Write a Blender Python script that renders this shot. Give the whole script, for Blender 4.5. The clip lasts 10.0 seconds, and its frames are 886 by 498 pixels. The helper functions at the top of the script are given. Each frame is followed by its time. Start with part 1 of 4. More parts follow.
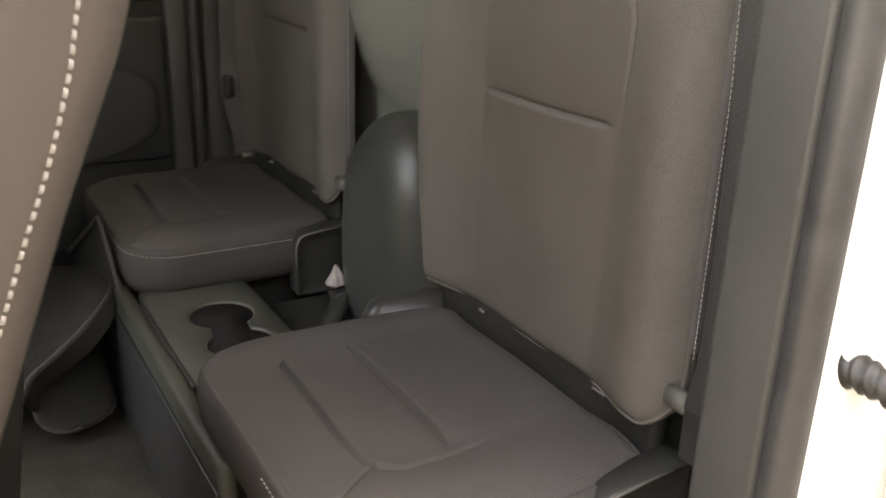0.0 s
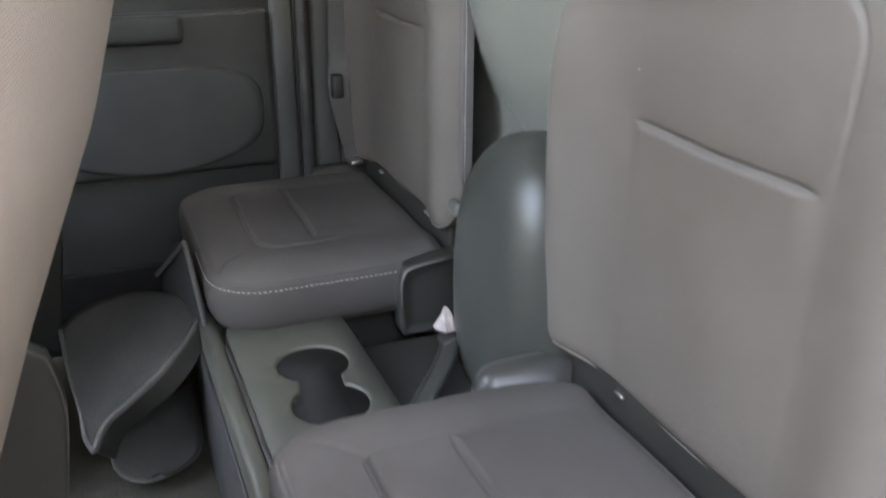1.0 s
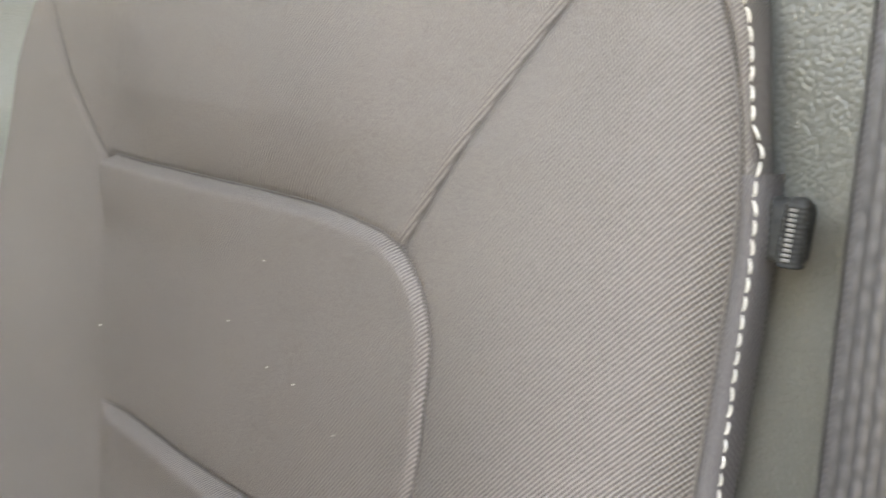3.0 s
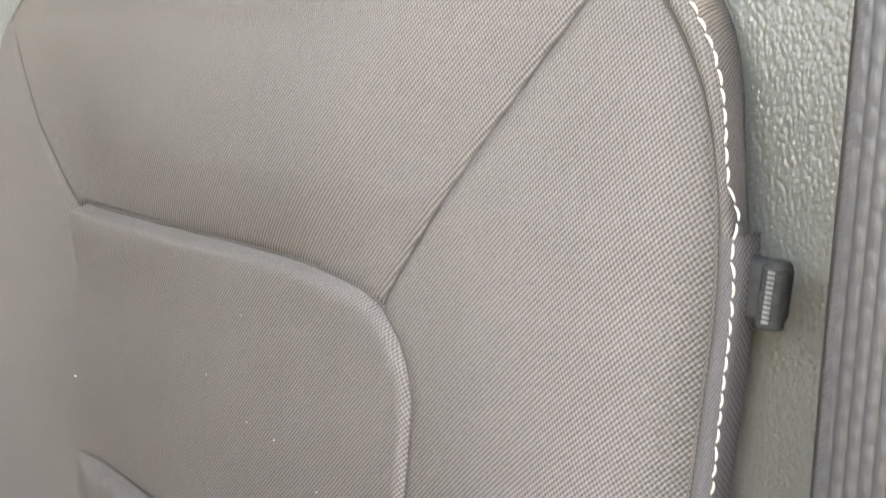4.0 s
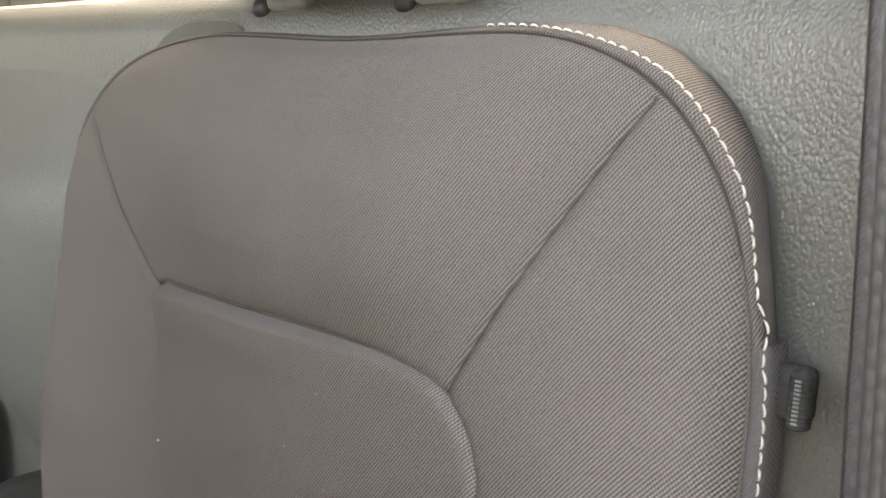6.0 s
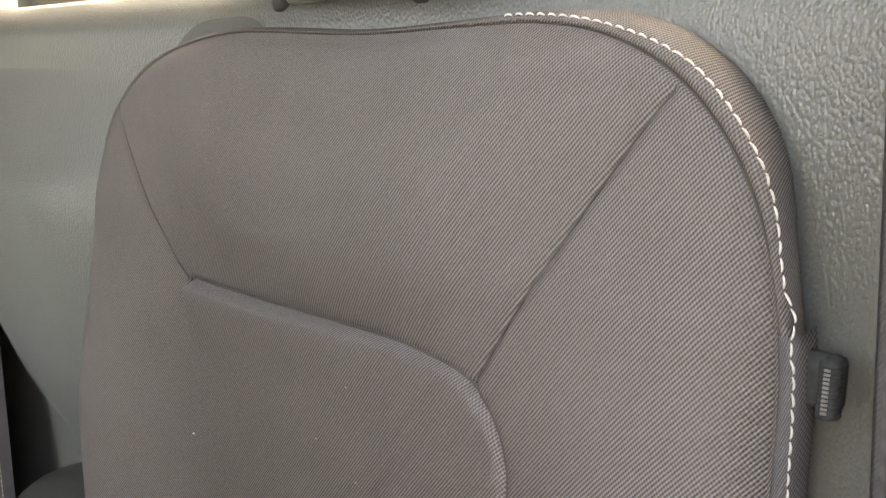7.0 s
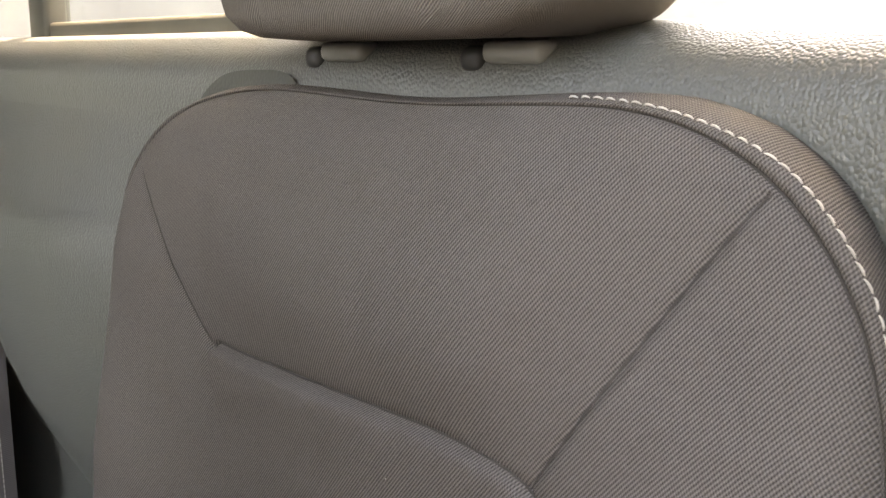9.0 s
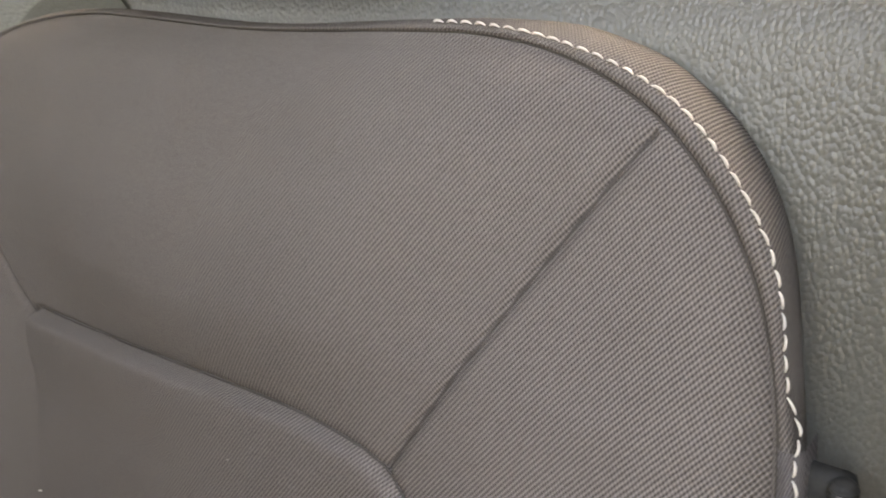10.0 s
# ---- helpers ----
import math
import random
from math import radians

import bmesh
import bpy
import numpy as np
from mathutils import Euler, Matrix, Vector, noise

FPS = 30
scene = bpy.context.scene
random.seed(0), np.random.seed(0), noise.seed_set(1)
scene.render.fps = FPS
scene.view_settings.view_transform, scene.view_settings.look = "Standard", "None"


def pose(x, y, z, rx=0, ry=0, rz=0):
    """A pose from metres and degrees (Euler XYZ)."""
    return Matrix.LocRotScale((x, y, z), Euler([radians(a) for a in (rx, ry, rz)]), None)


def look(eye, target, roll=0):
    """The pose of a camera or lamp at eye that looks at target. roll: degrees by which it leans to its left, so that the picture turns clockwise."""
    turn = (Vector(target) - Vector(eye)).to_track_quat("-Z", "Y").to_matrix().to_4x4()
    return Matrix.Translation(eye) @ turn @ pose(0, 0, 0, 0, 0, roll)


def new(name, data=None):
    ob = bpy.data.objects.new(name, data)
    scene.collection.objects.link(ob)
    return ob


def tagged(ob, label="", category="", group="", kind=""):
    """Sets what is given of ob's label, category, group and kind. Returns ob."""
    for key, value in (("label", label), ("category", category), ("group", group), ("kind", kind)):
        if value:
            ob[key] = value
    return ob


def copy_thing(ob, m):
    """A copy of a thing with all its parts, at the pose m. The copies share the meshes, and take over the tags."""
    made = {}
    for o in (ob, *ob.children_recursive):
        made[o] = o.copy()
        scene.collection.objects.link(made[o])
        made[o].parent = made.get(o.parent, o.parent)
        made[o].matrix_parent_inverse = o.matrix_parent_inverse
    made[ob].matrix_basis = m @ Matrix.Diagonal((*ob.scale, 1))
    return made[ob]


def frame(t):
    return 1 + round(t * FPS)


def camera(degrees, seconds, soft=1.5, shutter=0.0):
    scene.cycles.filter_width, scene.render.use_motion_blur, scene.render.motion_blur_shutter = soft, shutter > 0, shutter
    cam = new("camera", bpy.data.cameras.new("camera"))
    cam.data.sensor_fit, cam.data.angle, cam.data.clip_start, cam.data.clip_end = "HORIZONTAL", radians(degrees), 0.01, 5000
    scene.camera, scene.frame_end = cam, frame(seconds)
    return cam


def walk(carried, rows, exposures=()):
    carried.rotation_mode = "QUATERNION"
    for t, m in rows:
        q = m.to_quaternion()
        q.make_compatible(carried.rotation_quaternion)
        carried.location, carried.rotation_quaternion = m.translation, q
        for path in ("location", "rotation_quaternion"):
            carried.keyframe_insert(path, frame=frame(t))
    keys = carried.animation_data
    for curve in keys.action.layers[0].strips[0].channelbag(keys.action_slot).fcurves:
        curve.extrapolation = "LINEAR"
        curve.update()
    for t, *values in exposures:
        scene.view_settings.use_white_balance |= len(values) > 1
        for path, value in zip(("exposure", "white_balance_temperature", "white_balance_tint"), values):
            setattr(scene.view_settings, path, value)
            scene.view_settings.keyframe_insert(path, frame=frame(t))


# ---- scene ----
cam = camera(53.0, 10.0, shutter=0.5)
PATH = [
    (0, (1.174, -0.497, 0.886), (-0.436, 0.466, 0.191), 1.9),
    (0.5, (1.132, -0.378, 0.881), (-0.569, 0.359, 0.132), 1.7),
    (1, (0.960, -0.377, 0.903), (-0.752, 0.317, 0.137), 0.2),
    (1.5, (0.845, -0.346, 0.953), (-0.817, 0.566, 0.315), 3.5),
    (2, (0.777, -0.263, 0.955), (-0.860, 0.746, 0.403), 4.2),
    (2.5, (0.730, -0.176, 0.919), (-0.704, 1.136, 0.448), 6.0),
    (3, (0.737, -0.136, 0.907), (-0.578, 1.315, 0.498), 5.4),
    (3.2, (0.740, -0.131, 0.907), (-0.546, 1.347, 0.504), 5.1),
    (4.3, (0.730, -0.137, 0.940), (-0.556, 1.345, 0.554), 3.7),
    (4.5, (0.734, -0.147, 0.952), (-0.560, 1.328, 0.565), 3.5),
    (5, (0.737, -0.150, 0.960), (-0.574, 1.315, 0.597), 2.8),
    (5.5, (0.747, -0.155, 0.958), (-0.573, 1.304, 0.605), 2.7),
    (6, (0.743, -0.165, 0.963), (-0.594, 1.277, 0.598), 2.3),
    (6.2, (0.742, -0.167, 0.964), (-0.612, 1.257, 0.591), 1.8),
    (7.3, (0.745, -0.159, 0.976), (-0.638, 1.222, 0.553), 0.2),
    (7.5, (0.745, -0.157, 0.988), (-0.636, 1.223, 0.559), 0.5),
    (8, (0.734, -0.151, 0.995), (-0.637, 1.239, 0.565), 0.7),
    (8.5, (0.725, -0.155, 0.998), (-0.657, 1.230, 0.583), 0.3),
    (9, (0.706, -0.154, 0.998), (-0.678, 1.233, 0.593), 0.9),
    (9.5, (0.692, -0.129, 0.988), (-0.602, 1.335, 0.562), 1.8),
    (10, (0.685, -0.116, 0.985), (-0.484, 1.434, 0.504), 2.8),
]
walk(cam, [(t, look(e, g, r)) for t, e, g, r in PATH],
     exposures=[(0, 4.42, 14100, 19), (0.5, 5.02, 11300, 15), (1, 5.48, 9900, 15), (1.5, 6.21, 12300, 16), (2, 6.12, 12100, 16), (2.5, 5.58, 11600, 16), (3.2, 5.47, 11300, 16), (4.5, 5.71, 11300, 17), (5.0, 5.39, 11300, 18), (5.5, 4.96, 11300, 19), (6.2, 4.85, 11400, 19), (7.5, 4.74, 11500, 20), (8, 4.69, 11500, 20), (8.5, 4.39, 11500, 20), (9.0, 4.36, 11500, 20), (9.4, 4.22, 11500, 20), (10, 4.52, 11600, 21)])

# ---- daylight ----
world = bpy.data.worlds.new("sky")
scene.world = world
world.use_nodes = True
wn, wl = world.node_tree.nodes, world.node_tree.links
sky = wn.new("ShaderNodeTexSky")
sky.sky_type, sky.sun_disc = "NISHITA", False
sky.sun_elevation, sky.sun_rotation = radians(77), radians(347)
sky.air_density, sky.dust_density = 1.2, 1.2
wn["Background"].inputs["Strength"].default_value = 0.15
wl.new(sky.outputs[0], wn["Background"].inputs["Color"])
sun = new("sun", bpy.data.lights.new("sun", "SUN"))
sun.data.energy, sun.data.angle, sun.data.color = 2.2, radians(1.2), (1.0, 0.985, 0.965)
sun.matrix_world = look((-0.3, 1.32, 6.29), (0, 0, 0.6))


# ---- materials ----
def mat(name, color, rough=0.6, metal=0.0, spec=0.5):
    m = bpy.data.materials.new(name)
    m.use_nodes = True
    b = m.node_tree.nodes["Principled BSDF"]
    b.inputs["Base Color"].default_value = (*color, 1)
    b.inputs["Roughness"].default_value = rough
    b.inputs["Metallic"].default_value = metal
    b.inputs["Specular IOR Level"].default_value = spec
    return m, m.node_tree.nodes, m.node_tree.links, b


def node(ns, kind, **values):
    n = ns.new(kind)
    for k, v in values.items():
        n.inputs[k].default_value = v
    return n


def ramp(ns, ls, source, low, high, p0=0.3, p1=0.7):
    r = ns.new("ShaderNodeValToRGB")
    r.color_ramp.elements[0].color, r.color_ramp.elements[1].color = (*low, 1), (*high, 1)
    r.color_ramp.elements[0].position, r.color_ramp.elements[1].position = p0, p1
    ls.new(source, r.inputs[0])
    return r.outputs[0]


def bump(ns, ls, b, source, strength, distance):
    n = node(ns, "ShaderNodeBump", Strength=strength, Distance=distance)
    ls.new(source, n.inputs["Height"])
    if b.inputs["Normal"].is_linked:
        ls.new(b.inputs["Normal"].links[0].from_socket, n.inputs["Normal"])
    ls.new(n.outputs[0], b.inputs["Normal"])


def calc(ns, ls, op, a, b=None):
    n = ns.new("ShaderNodeMath")
    n.operation = op
    for i, v in enumerate((a, b)):
        if v is None:
            continue
        if isinstance(v, (int, float)):
            n.inputs[i].default_value = v
        else:
            ls.new(v, n.inputs[i])
    return n.outputs[0]


def coords(ns, ls):
    tc = ns.new("ShaderNodeTexCoord")
    sp = ns.new("ShaderNodeSeparateXYZ")
    ls.new(tc.outputs["Object"], sp.inputs[0])
    return tc.outputs["Object"], sp.outputs


def fabric(name, low, high, pitch):
    """Twill: ribs at a slant across the panel, broken along their length by the crossing threads."""
    m, ns, ls, b = mat(name, low, 0.95, spec=0.04)
    obj, _ = coords(ns, ls)
    tc = ns.new("ShaderNodeTexCoord")
    sp = ns.new("ShaderNodeSeparateXYZ")
    ls.new(tc.outputs["UV"], sp.inputs[0])
    x, v = sp.outputs[0], sp.outputs[1]
    w = 2 * math.pi / pitch
    noise_n = node(ns, "ShaderNodeTexNoise", Scale=300.0, Detail=2.0)
    ls.new(obj, noise_n.inputs["Vector"])
    wob = calc(ns, ls, "MULTIPLY", noise_n.outputs[0], 1.6)
    along = calc(ns, ls, "ADD", calc(ns, ls, "MULTIPLY", x, -w * 0.78), calc(ns, ls, "MULTIPLY", v, w * 0.62))
    cross = calc(ns, ls, "ADD", calc(ns, ls, "MULTIPLY", x, w * 1.15), calc(ns, ls, "MULTIPLY", v, w * 0.55))
    rib = calc(ns, ls, "SINE", calc(ns, ls, "ADD", along, wob))
    knot = calc(ns, ls, "SINE", calc(ns, ls, "ADD", cross, wob))
    weave = calc(ns, ls, "ADD", calc(ns, ls, "MULTIPLY", rib, 0.31), calc(ns, ls, "MULTIPLY", knot, 0.13))
    weave = calc(ns, ls, "ADD", weave, 0.5)
    big = node(ns, "ShaderNodeTexNoise", Scale=9.0, Detail=4.0)
    ls.new(obj, big.inputs["Vector"])
    fine = node(ns, "ShaderNodeTexNoise", Scale=900.0, Detail=1.0)
    ls.new(obj, fine.inputs["Vector"])
    t = calc(ns, ls, "ADD", calc(ns, ls, "MULTIPLY", weave, 0.56), calc(ns, ls, "ADD", calc(ns, ls, "MULTIPLY", big.outputs[0], 0.12), 0.08))
    t = calc(ns, ls, "ADD", t, calc(ns, ls, "MULTIPLY", fine.outputs[0], 0.16))
    ls.new(ramp(ns, ls, t, low, high, 0.26, 0.78), b.inputs["Base Color"])
    b.inputs["Sheen Weight"].default_value = 0.0
    b.inputs["Sheen Roughness"].default_value = 0.5
    bump(ns, ls, b, weave, 0.85, 0.0006)
    return m


def grained(name, low, high, scale, depth, rough=0.5, spec=0.5, stains=6.0, stretch=1.0):
    """Moulded plastic or vinyl with a leather grain."""
    m, ns, ls, b = mat(name, low, rough, spec=spec)
    obj, _ = coords(ns, ls)
    warp = node(ns, "ShaderNodeTexNoise", Scale=scale * 0.6, Detail=2.0)
    ls.new(obj, warp.inputs["Vector"])
    mix = ns.new("ShaderNodeVectorMath")
    mix.operation = "MULTIPLY_ADD"
    ls.new(warp.outputs["Color"], mix.inputs[0])
    mix.inputs[1].default_value = (0.3 / scale,) * 3
    ls.new(obj, mix.inputs[2])
    vor = node(ns, "ShaderNodeTexVoronoi", Scale=scale)
    vor.feature = "SMOOTH_F1"
    vor.inputs["Smoothness"].default_value = 0.12
    longer = ns.new("ShaderNodeVectorMath")
    longer.operation = "MULTIPLY"
    ls.new(mix.outputs[0], longer.inputs[0])
    longer.inputs[1].default_value = (1.0, 1.0, stretch)
    ls.new(longer.outputs[0], vor.inputs["Vector"])
    big = node(ns, "ShaderNodeTexNoise", Scale=stains, Detail=5.0)
    ls.new(obj, big.inputs["Vector"])
    ls.new(ramp(ns, ls, big.outputs[0], low, high), b.inputs["Base Color"])
    r = ns.new("ShaderNodeMapRange")
    ls.new(big.outputs[0], r.inputs[0])
    r.inputs[3].default_value, r.inputs[4].default_value = rough - 0.03, rough + 0.03
    ls.new(r.outputs[0], b.inputs["Roughness"])
    bump(ns, ls, b, calc(ns, ls, "SUBTRACT", 1.0, vor.outputs[0]), 0.85, depth)
    return m


def webbing(name, low, high):
    """Belt webbing: fine ribs along the strap, each a chain of long floats set half a float apart from the next."""
    m, ns, ls, b = mat(name, low, 0.42, spec=0.5)
    tc = ns.new("ShaderNodeTexCoord")
    sp = ns.new("ShaderNodeSeparateXYZ")
    ls.new(tc.outputs["UV"], sp.inputs[0])
    u, v = sp.outputs[0], sp.outputs[1]
    n = node(ns, "ShaderNodeTexNoise", Scale=420.0, Detail=3.0)
    ls.new(tc.outputs["Object"], n.inputs["Vector"])
    wob = calc(ns, ls, "MULTIPLY", n.outputs[0], 5.0)
    rib = calc(ns, ls, "ABSOLUTE", calc(ns, ls, "SINE", calc(ns, ls, "MULTIPLY", u, math.pi / 0.0028)))
    shift = calc(ns, ls, "MULTIPLY", calc(ns, ls, "FLOOR", calc(ns, ls, "MULTIPLY", u, 1 / 0.0028)), 2.2)
    weft = calc(ns, ls, "SINE", calc(ns, ls, "ADD", calc(ns, ls, "ADD", calc(ns, ls, "MULTIPLY", v, 2 * math.pi / 0.0062), shift), wob))
    float_n = calc(ns, ls, "ADD", calc(ns, ls, "MULTIPLY", weft, 0.26), 0.66)
    h = calc(ns, ls, "MULTIPLY", rib, float_n)
    # a twisted cord along both edges
    cord = calc(ns, ls, "GREATER_THAN", calc(ns, ls, "ABSOLUTE", u), 0.0213)
    twist = calc(ns, ls, "ADD", calc(ns, ls, "MULTIPLY", calc(ns, ls, "SINE", calc(ns, ls, "MULTIPLY", calc(ns, ls, "ADD", v, u), 2 * math.pi / 0.0017)), 0.22), 0.62)
    h = calc(ns, ls, "ADD", calc(ns, ls, "MULTIPLY", h, calc(ns, ls, "SUBTRACT", 1.0, cord)), calc(ns, ls, "MULTIPLY", twist, cord))
    threads = node(ns, "ShaderNodeTexNoise", Scale=1.0, Detail=3.0)
    wide = ns.new("ShaderNodeVectorMath")
    wide.operation = "MULTIPLY"
    ls.new(tc.outputs["UV"], wide.inputs[0])
    wide.inputs[1].default_value = (1500.0, 300.0, 1.0)
    ls.new(wide.outputs[0], threads.inputs["Vector"])
    h = calc(ns, ls, "ADD", calc(ns, ls, "MULTIPLY", h, 0.62), calc(ns, ls, "MULTIPLY", threads.outputs[0], 0.38))
    t = calc(ns, ls, "ADD", calc(ns, ls, "MULTIPLY", h, 0.8), calc(ns, ls, "MULTIPLY", n.outputs[0], 0.2))
    ls.new(ramp(ns, ls, t, low, high, 0.25, 0.9), b.inputs["Base Color"])
    bump(ns, ls, b, h, 0.8, 0.0005)
    return m


def carpet(name, low, high, scale=420.0):
    m, ns, ls, b = mat(name, low, 0.95, spec=0.1)
    obj, _ = coords(ns, ls)
    n = node(ns, "ShaderNodeTexNoise", Scale=scale, Detail=3.0)
    big = node(ns, "ShaderNodeTexNoise", Scale=12.0, Detail=5.0)
    for q in (n, big):
        ls.new(obj, q.inputs["Vector"])
    t = calc(ns, ls, "ADD", calc(ns, ls, "MULTIPLY", n.outputs[0], 0.6), calc(ns, ls, "MULTIPLY", big.outputs[0], 0.4))
    ls.new(ramp(ns, ls, t, low, high, 0.35, 0.65), b.inputs["Base Color"])
    bump(ns, ls, b, n.outputs[0], 0.8, 0.002)
    return m


def worn(name, low, high, rough, metal=0.0, scale=25.0, spec=0.5):
    m, ns, ls, b = mat(name, low, rough, metal, spec)
    obj, _ = coords(ns, ls)
    n = node(ns, "ShaderNodeTexNoise", Scale=scale, Detail=6.0)
    ls.new(obj, n.inputs["Vector"])
    ls.new(ramp(ns, ls, n.outputs[0], low, high), b.inputs["Base Color"])
    r = ns.new("ShaderNodeMapRange")
    ls.new(n.outputs[0], r.inputs[0])
    r.inputs[3].default_value, r.inputs[4].default_value = max(rough - 0.1, 0.05), min(rough + 0.1, 1)
    ls.new(r.outputs[0], b.inputs["Roughness"])
    return m


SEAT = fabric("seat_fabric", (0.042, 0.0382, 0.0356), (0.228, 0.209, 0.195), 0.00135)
# the backrest's twill again, darkened to stand in for shade on the cushions
SEAT_SHADED = fabric("seat_fabric_shaded", (0.0206, 0.0198, 0.0196), (0.134, 0.127, 0.124), 0.00135)
FLAP = fabric("flap_fabric", (0.060, 0.057, 0.058), (0.190, 0.181, 0.184), 0.0013)
FRONT = fabric("front_seat_fabric", (0.066, 0.056, 0.048), (0.122, 0.105, 0.091), 0.00135)
SEAM = worn("dark_seam", (0.040, 0.036, 0.033), (0.07, 0.063, 0.057), 0.9)
THREAD = worn("pale_thread", (0.48, 0.46, 0.42), (0.64, 0.62, 0.57), 0.7, scale=200.0)
VINYL = grained("grey_vinyl", (0.108, 0.112, 0.102), (0.138, 0.142, 0.130), 760.0, 0.0006, 0.33, stretch=0.66)
RECESS_SHADE = grained("recess_shade", (0.055, 0.058, 0.050), (0.075, 0.078, 0.068), 500.0, 0.0003, 0.6)
PLASTIC = grained("dark_plastic", (0.014, 0.0145, 0.014), (0.024, 0.0245, 0.023), 700.0, 0.0002, 0.62, spec=0.25)
HINGE = grained("hinge_plastic", (0.026, 0.027, 0.026), (0.040, 0.041, 0.039), 900.0, 0.0001, 0.38)
# grey of the pivot cap, also the painted glint on the hinge lips
EDGE = worn("grey_cap_and_lip_glint", (0.075, 0.075, 0.071), (0.12, 0.12, 0.113), 0.34, scale=60.0)
POD = worn("smooth_dark_plastic", (0.027, 0.030, 0.028), (0.040, 0.043, 0.040), 0.36, scale=9.0)
CONSOLE = grained("console_plastic", (0.034, 0.036, 0.030), (0.050, 0.052, 0.044), 600.0, 0.0002, 0.5)
DOOR = grained("door_plastic", (0.026, 0.0295, 0.0295), (0.042, 0.0455, 0.0455), 500.0, 0.0003, 0.5, spec=0.35)
TRIM = grained("pillar_plastic", (0.044, 0.044, 0.0435), (0.060, 0.0595, 0.0585), 600.0, 0.0002, 0.45)
RUBBER = worn("seal_rubber", (0.025, 0.025, 0.026), (0.05, 0.05, 0.051), 0.42)
POST = grained("post_plastic", (0.055, 0.060, 0.060), (0.075, 0.080, 0.079), 600.0, 0.0002, 0.45)
# near-black that puts the shade of deep places into the colour
SHADE_BLACK = worn("shade_black", (0.006, 0.006, 0.006), (0.012, 0.012, 0.012), 0.85, spec=0.15)
BLACK = worn("black_rubber", (0.012, 0.012, 0.013), (0.03, 0.03, 0.03), 0.5)
PAINT = worn("cream_paint", (0.74, 0.72, 0.68), (0.82, 0.80, 0.76), 0.25)
WHITE = worn("white_paint", (0.78, 0.79, 0.80), (0.86, 0.87, 0.88), 0.25)
BELT = webbing("belt_webbing", (0.024, 0.0238, 0.0245), (0.060, 0.0595, 0.061))
CARPET = carpet("floor_carpet", (0.028, 0.027, 0.023), (0.062, 0.060, 0.052))
MAT = carpet("mat_carpet", (0.017, 0.018, 0.018), (0.040, 0.041, 0.040), 600.0)
BINDING = worn("mat_binding", (0.022, 0.0225, 0.0235), (0.048, 0.049, 0.050), 0.75, scale=300.0)
PAPER = worn("crumpled_paper", (0.24, 0.21, 0.205), (0.46, 0.41, 0.40), 0.7, scale=60.0)
STEEL = worn("steel", (0.45, 0.45, 0.44), (0.62, 0.62, 0.60), 0.3, 1.0)
LINER = carpet("headliner_cloth", (0.30, 0.29, 0.27), (0.38, 0.37, 0.35), 300.0)
GROUND = worn("asphalt", (0.04, 0.04, 0.039), (0.07, 0.069, 0.066), 0.9, scale=1.5)
GLASS = bpy.data.materials.new("window_glass")
GLASS.use_nodes = True
gb = GLASS.node_tree.nodes["Principled BSDF"]
gb.inputs["Transmission Weight"].default_value, gb.inputs["Roughness"].default_value = 1.0, 0.0
gb.inputs["IOR"].default_value, gb.inputs["Base Color"].default_value = 1.45, (0.93, 0.96, 0.94, 1)

# ---- building helpers ----
ORIGIN = {}


def thing(name, at, label, category, group="", kind=""):
    ob = new(name)
    ob.location = at
    ob.empty_display_size = 0.05
    ORIGIN[ob] = Vector(at)
    return tagged(ob, label, category, group, kind)


def part(name, bm, material, parent, label="", smooth=True):
    """Links a bmesh, given in world metres, as one mesh under a thing or a part; with no parent as a thing of its own."""
    o = ORIGIN[parent] if parent else Vector((0, 0, 0))
    bmesh.ops.translate(bm, verts=bm.verts, vec=-o)
    me = bpy.data.meshes.new(name)
    bm.to_mesh(me)
    bm.free()
    me.materials.append(material)
    for p in me.polygons:
        p.use_smooth = smooth
    ob = new(name, me)
    ORIGIN[ob] = o
    if parent:
        ob.parent = parent
    return tagged(ob, label)


def setting(name, bm, material, label, category, smooth=True):
    return tagged(part(name, bm, material, None, label, smooth), category=category, kind="structure")


def quads(verts, faces):
    bm = bmesh.new()
    vs = [bm.verts.new(v) for v in verts]
    for f in faces:
        if len(set(f)) == len(f):
            bm.faces.new([vs[i] for i in f])
    bmesh.ops.recalc_face_normals(bm, faces=bm.faces)
    return bm


def with_uv(verts, faces, loops):
    """A bmesh whose every face corner carries its place on the cloth, in metres."""
    me = bpy.data.meshes.new("t")
    me.from_pydata(verts, [], faces)
    layer = me.uv_layers.new(name="UVMap")
    layer.data.foreach_set("uv", np.array([q for f in loops for q in f], float).ravel())
    bm = bmesh.new()
    bm.from_mesh(me)
    bpy.data.meshes.remove(me)
    bmesh.ops.recalc_face_normals(bm, faces=bm.faces)
    return bm


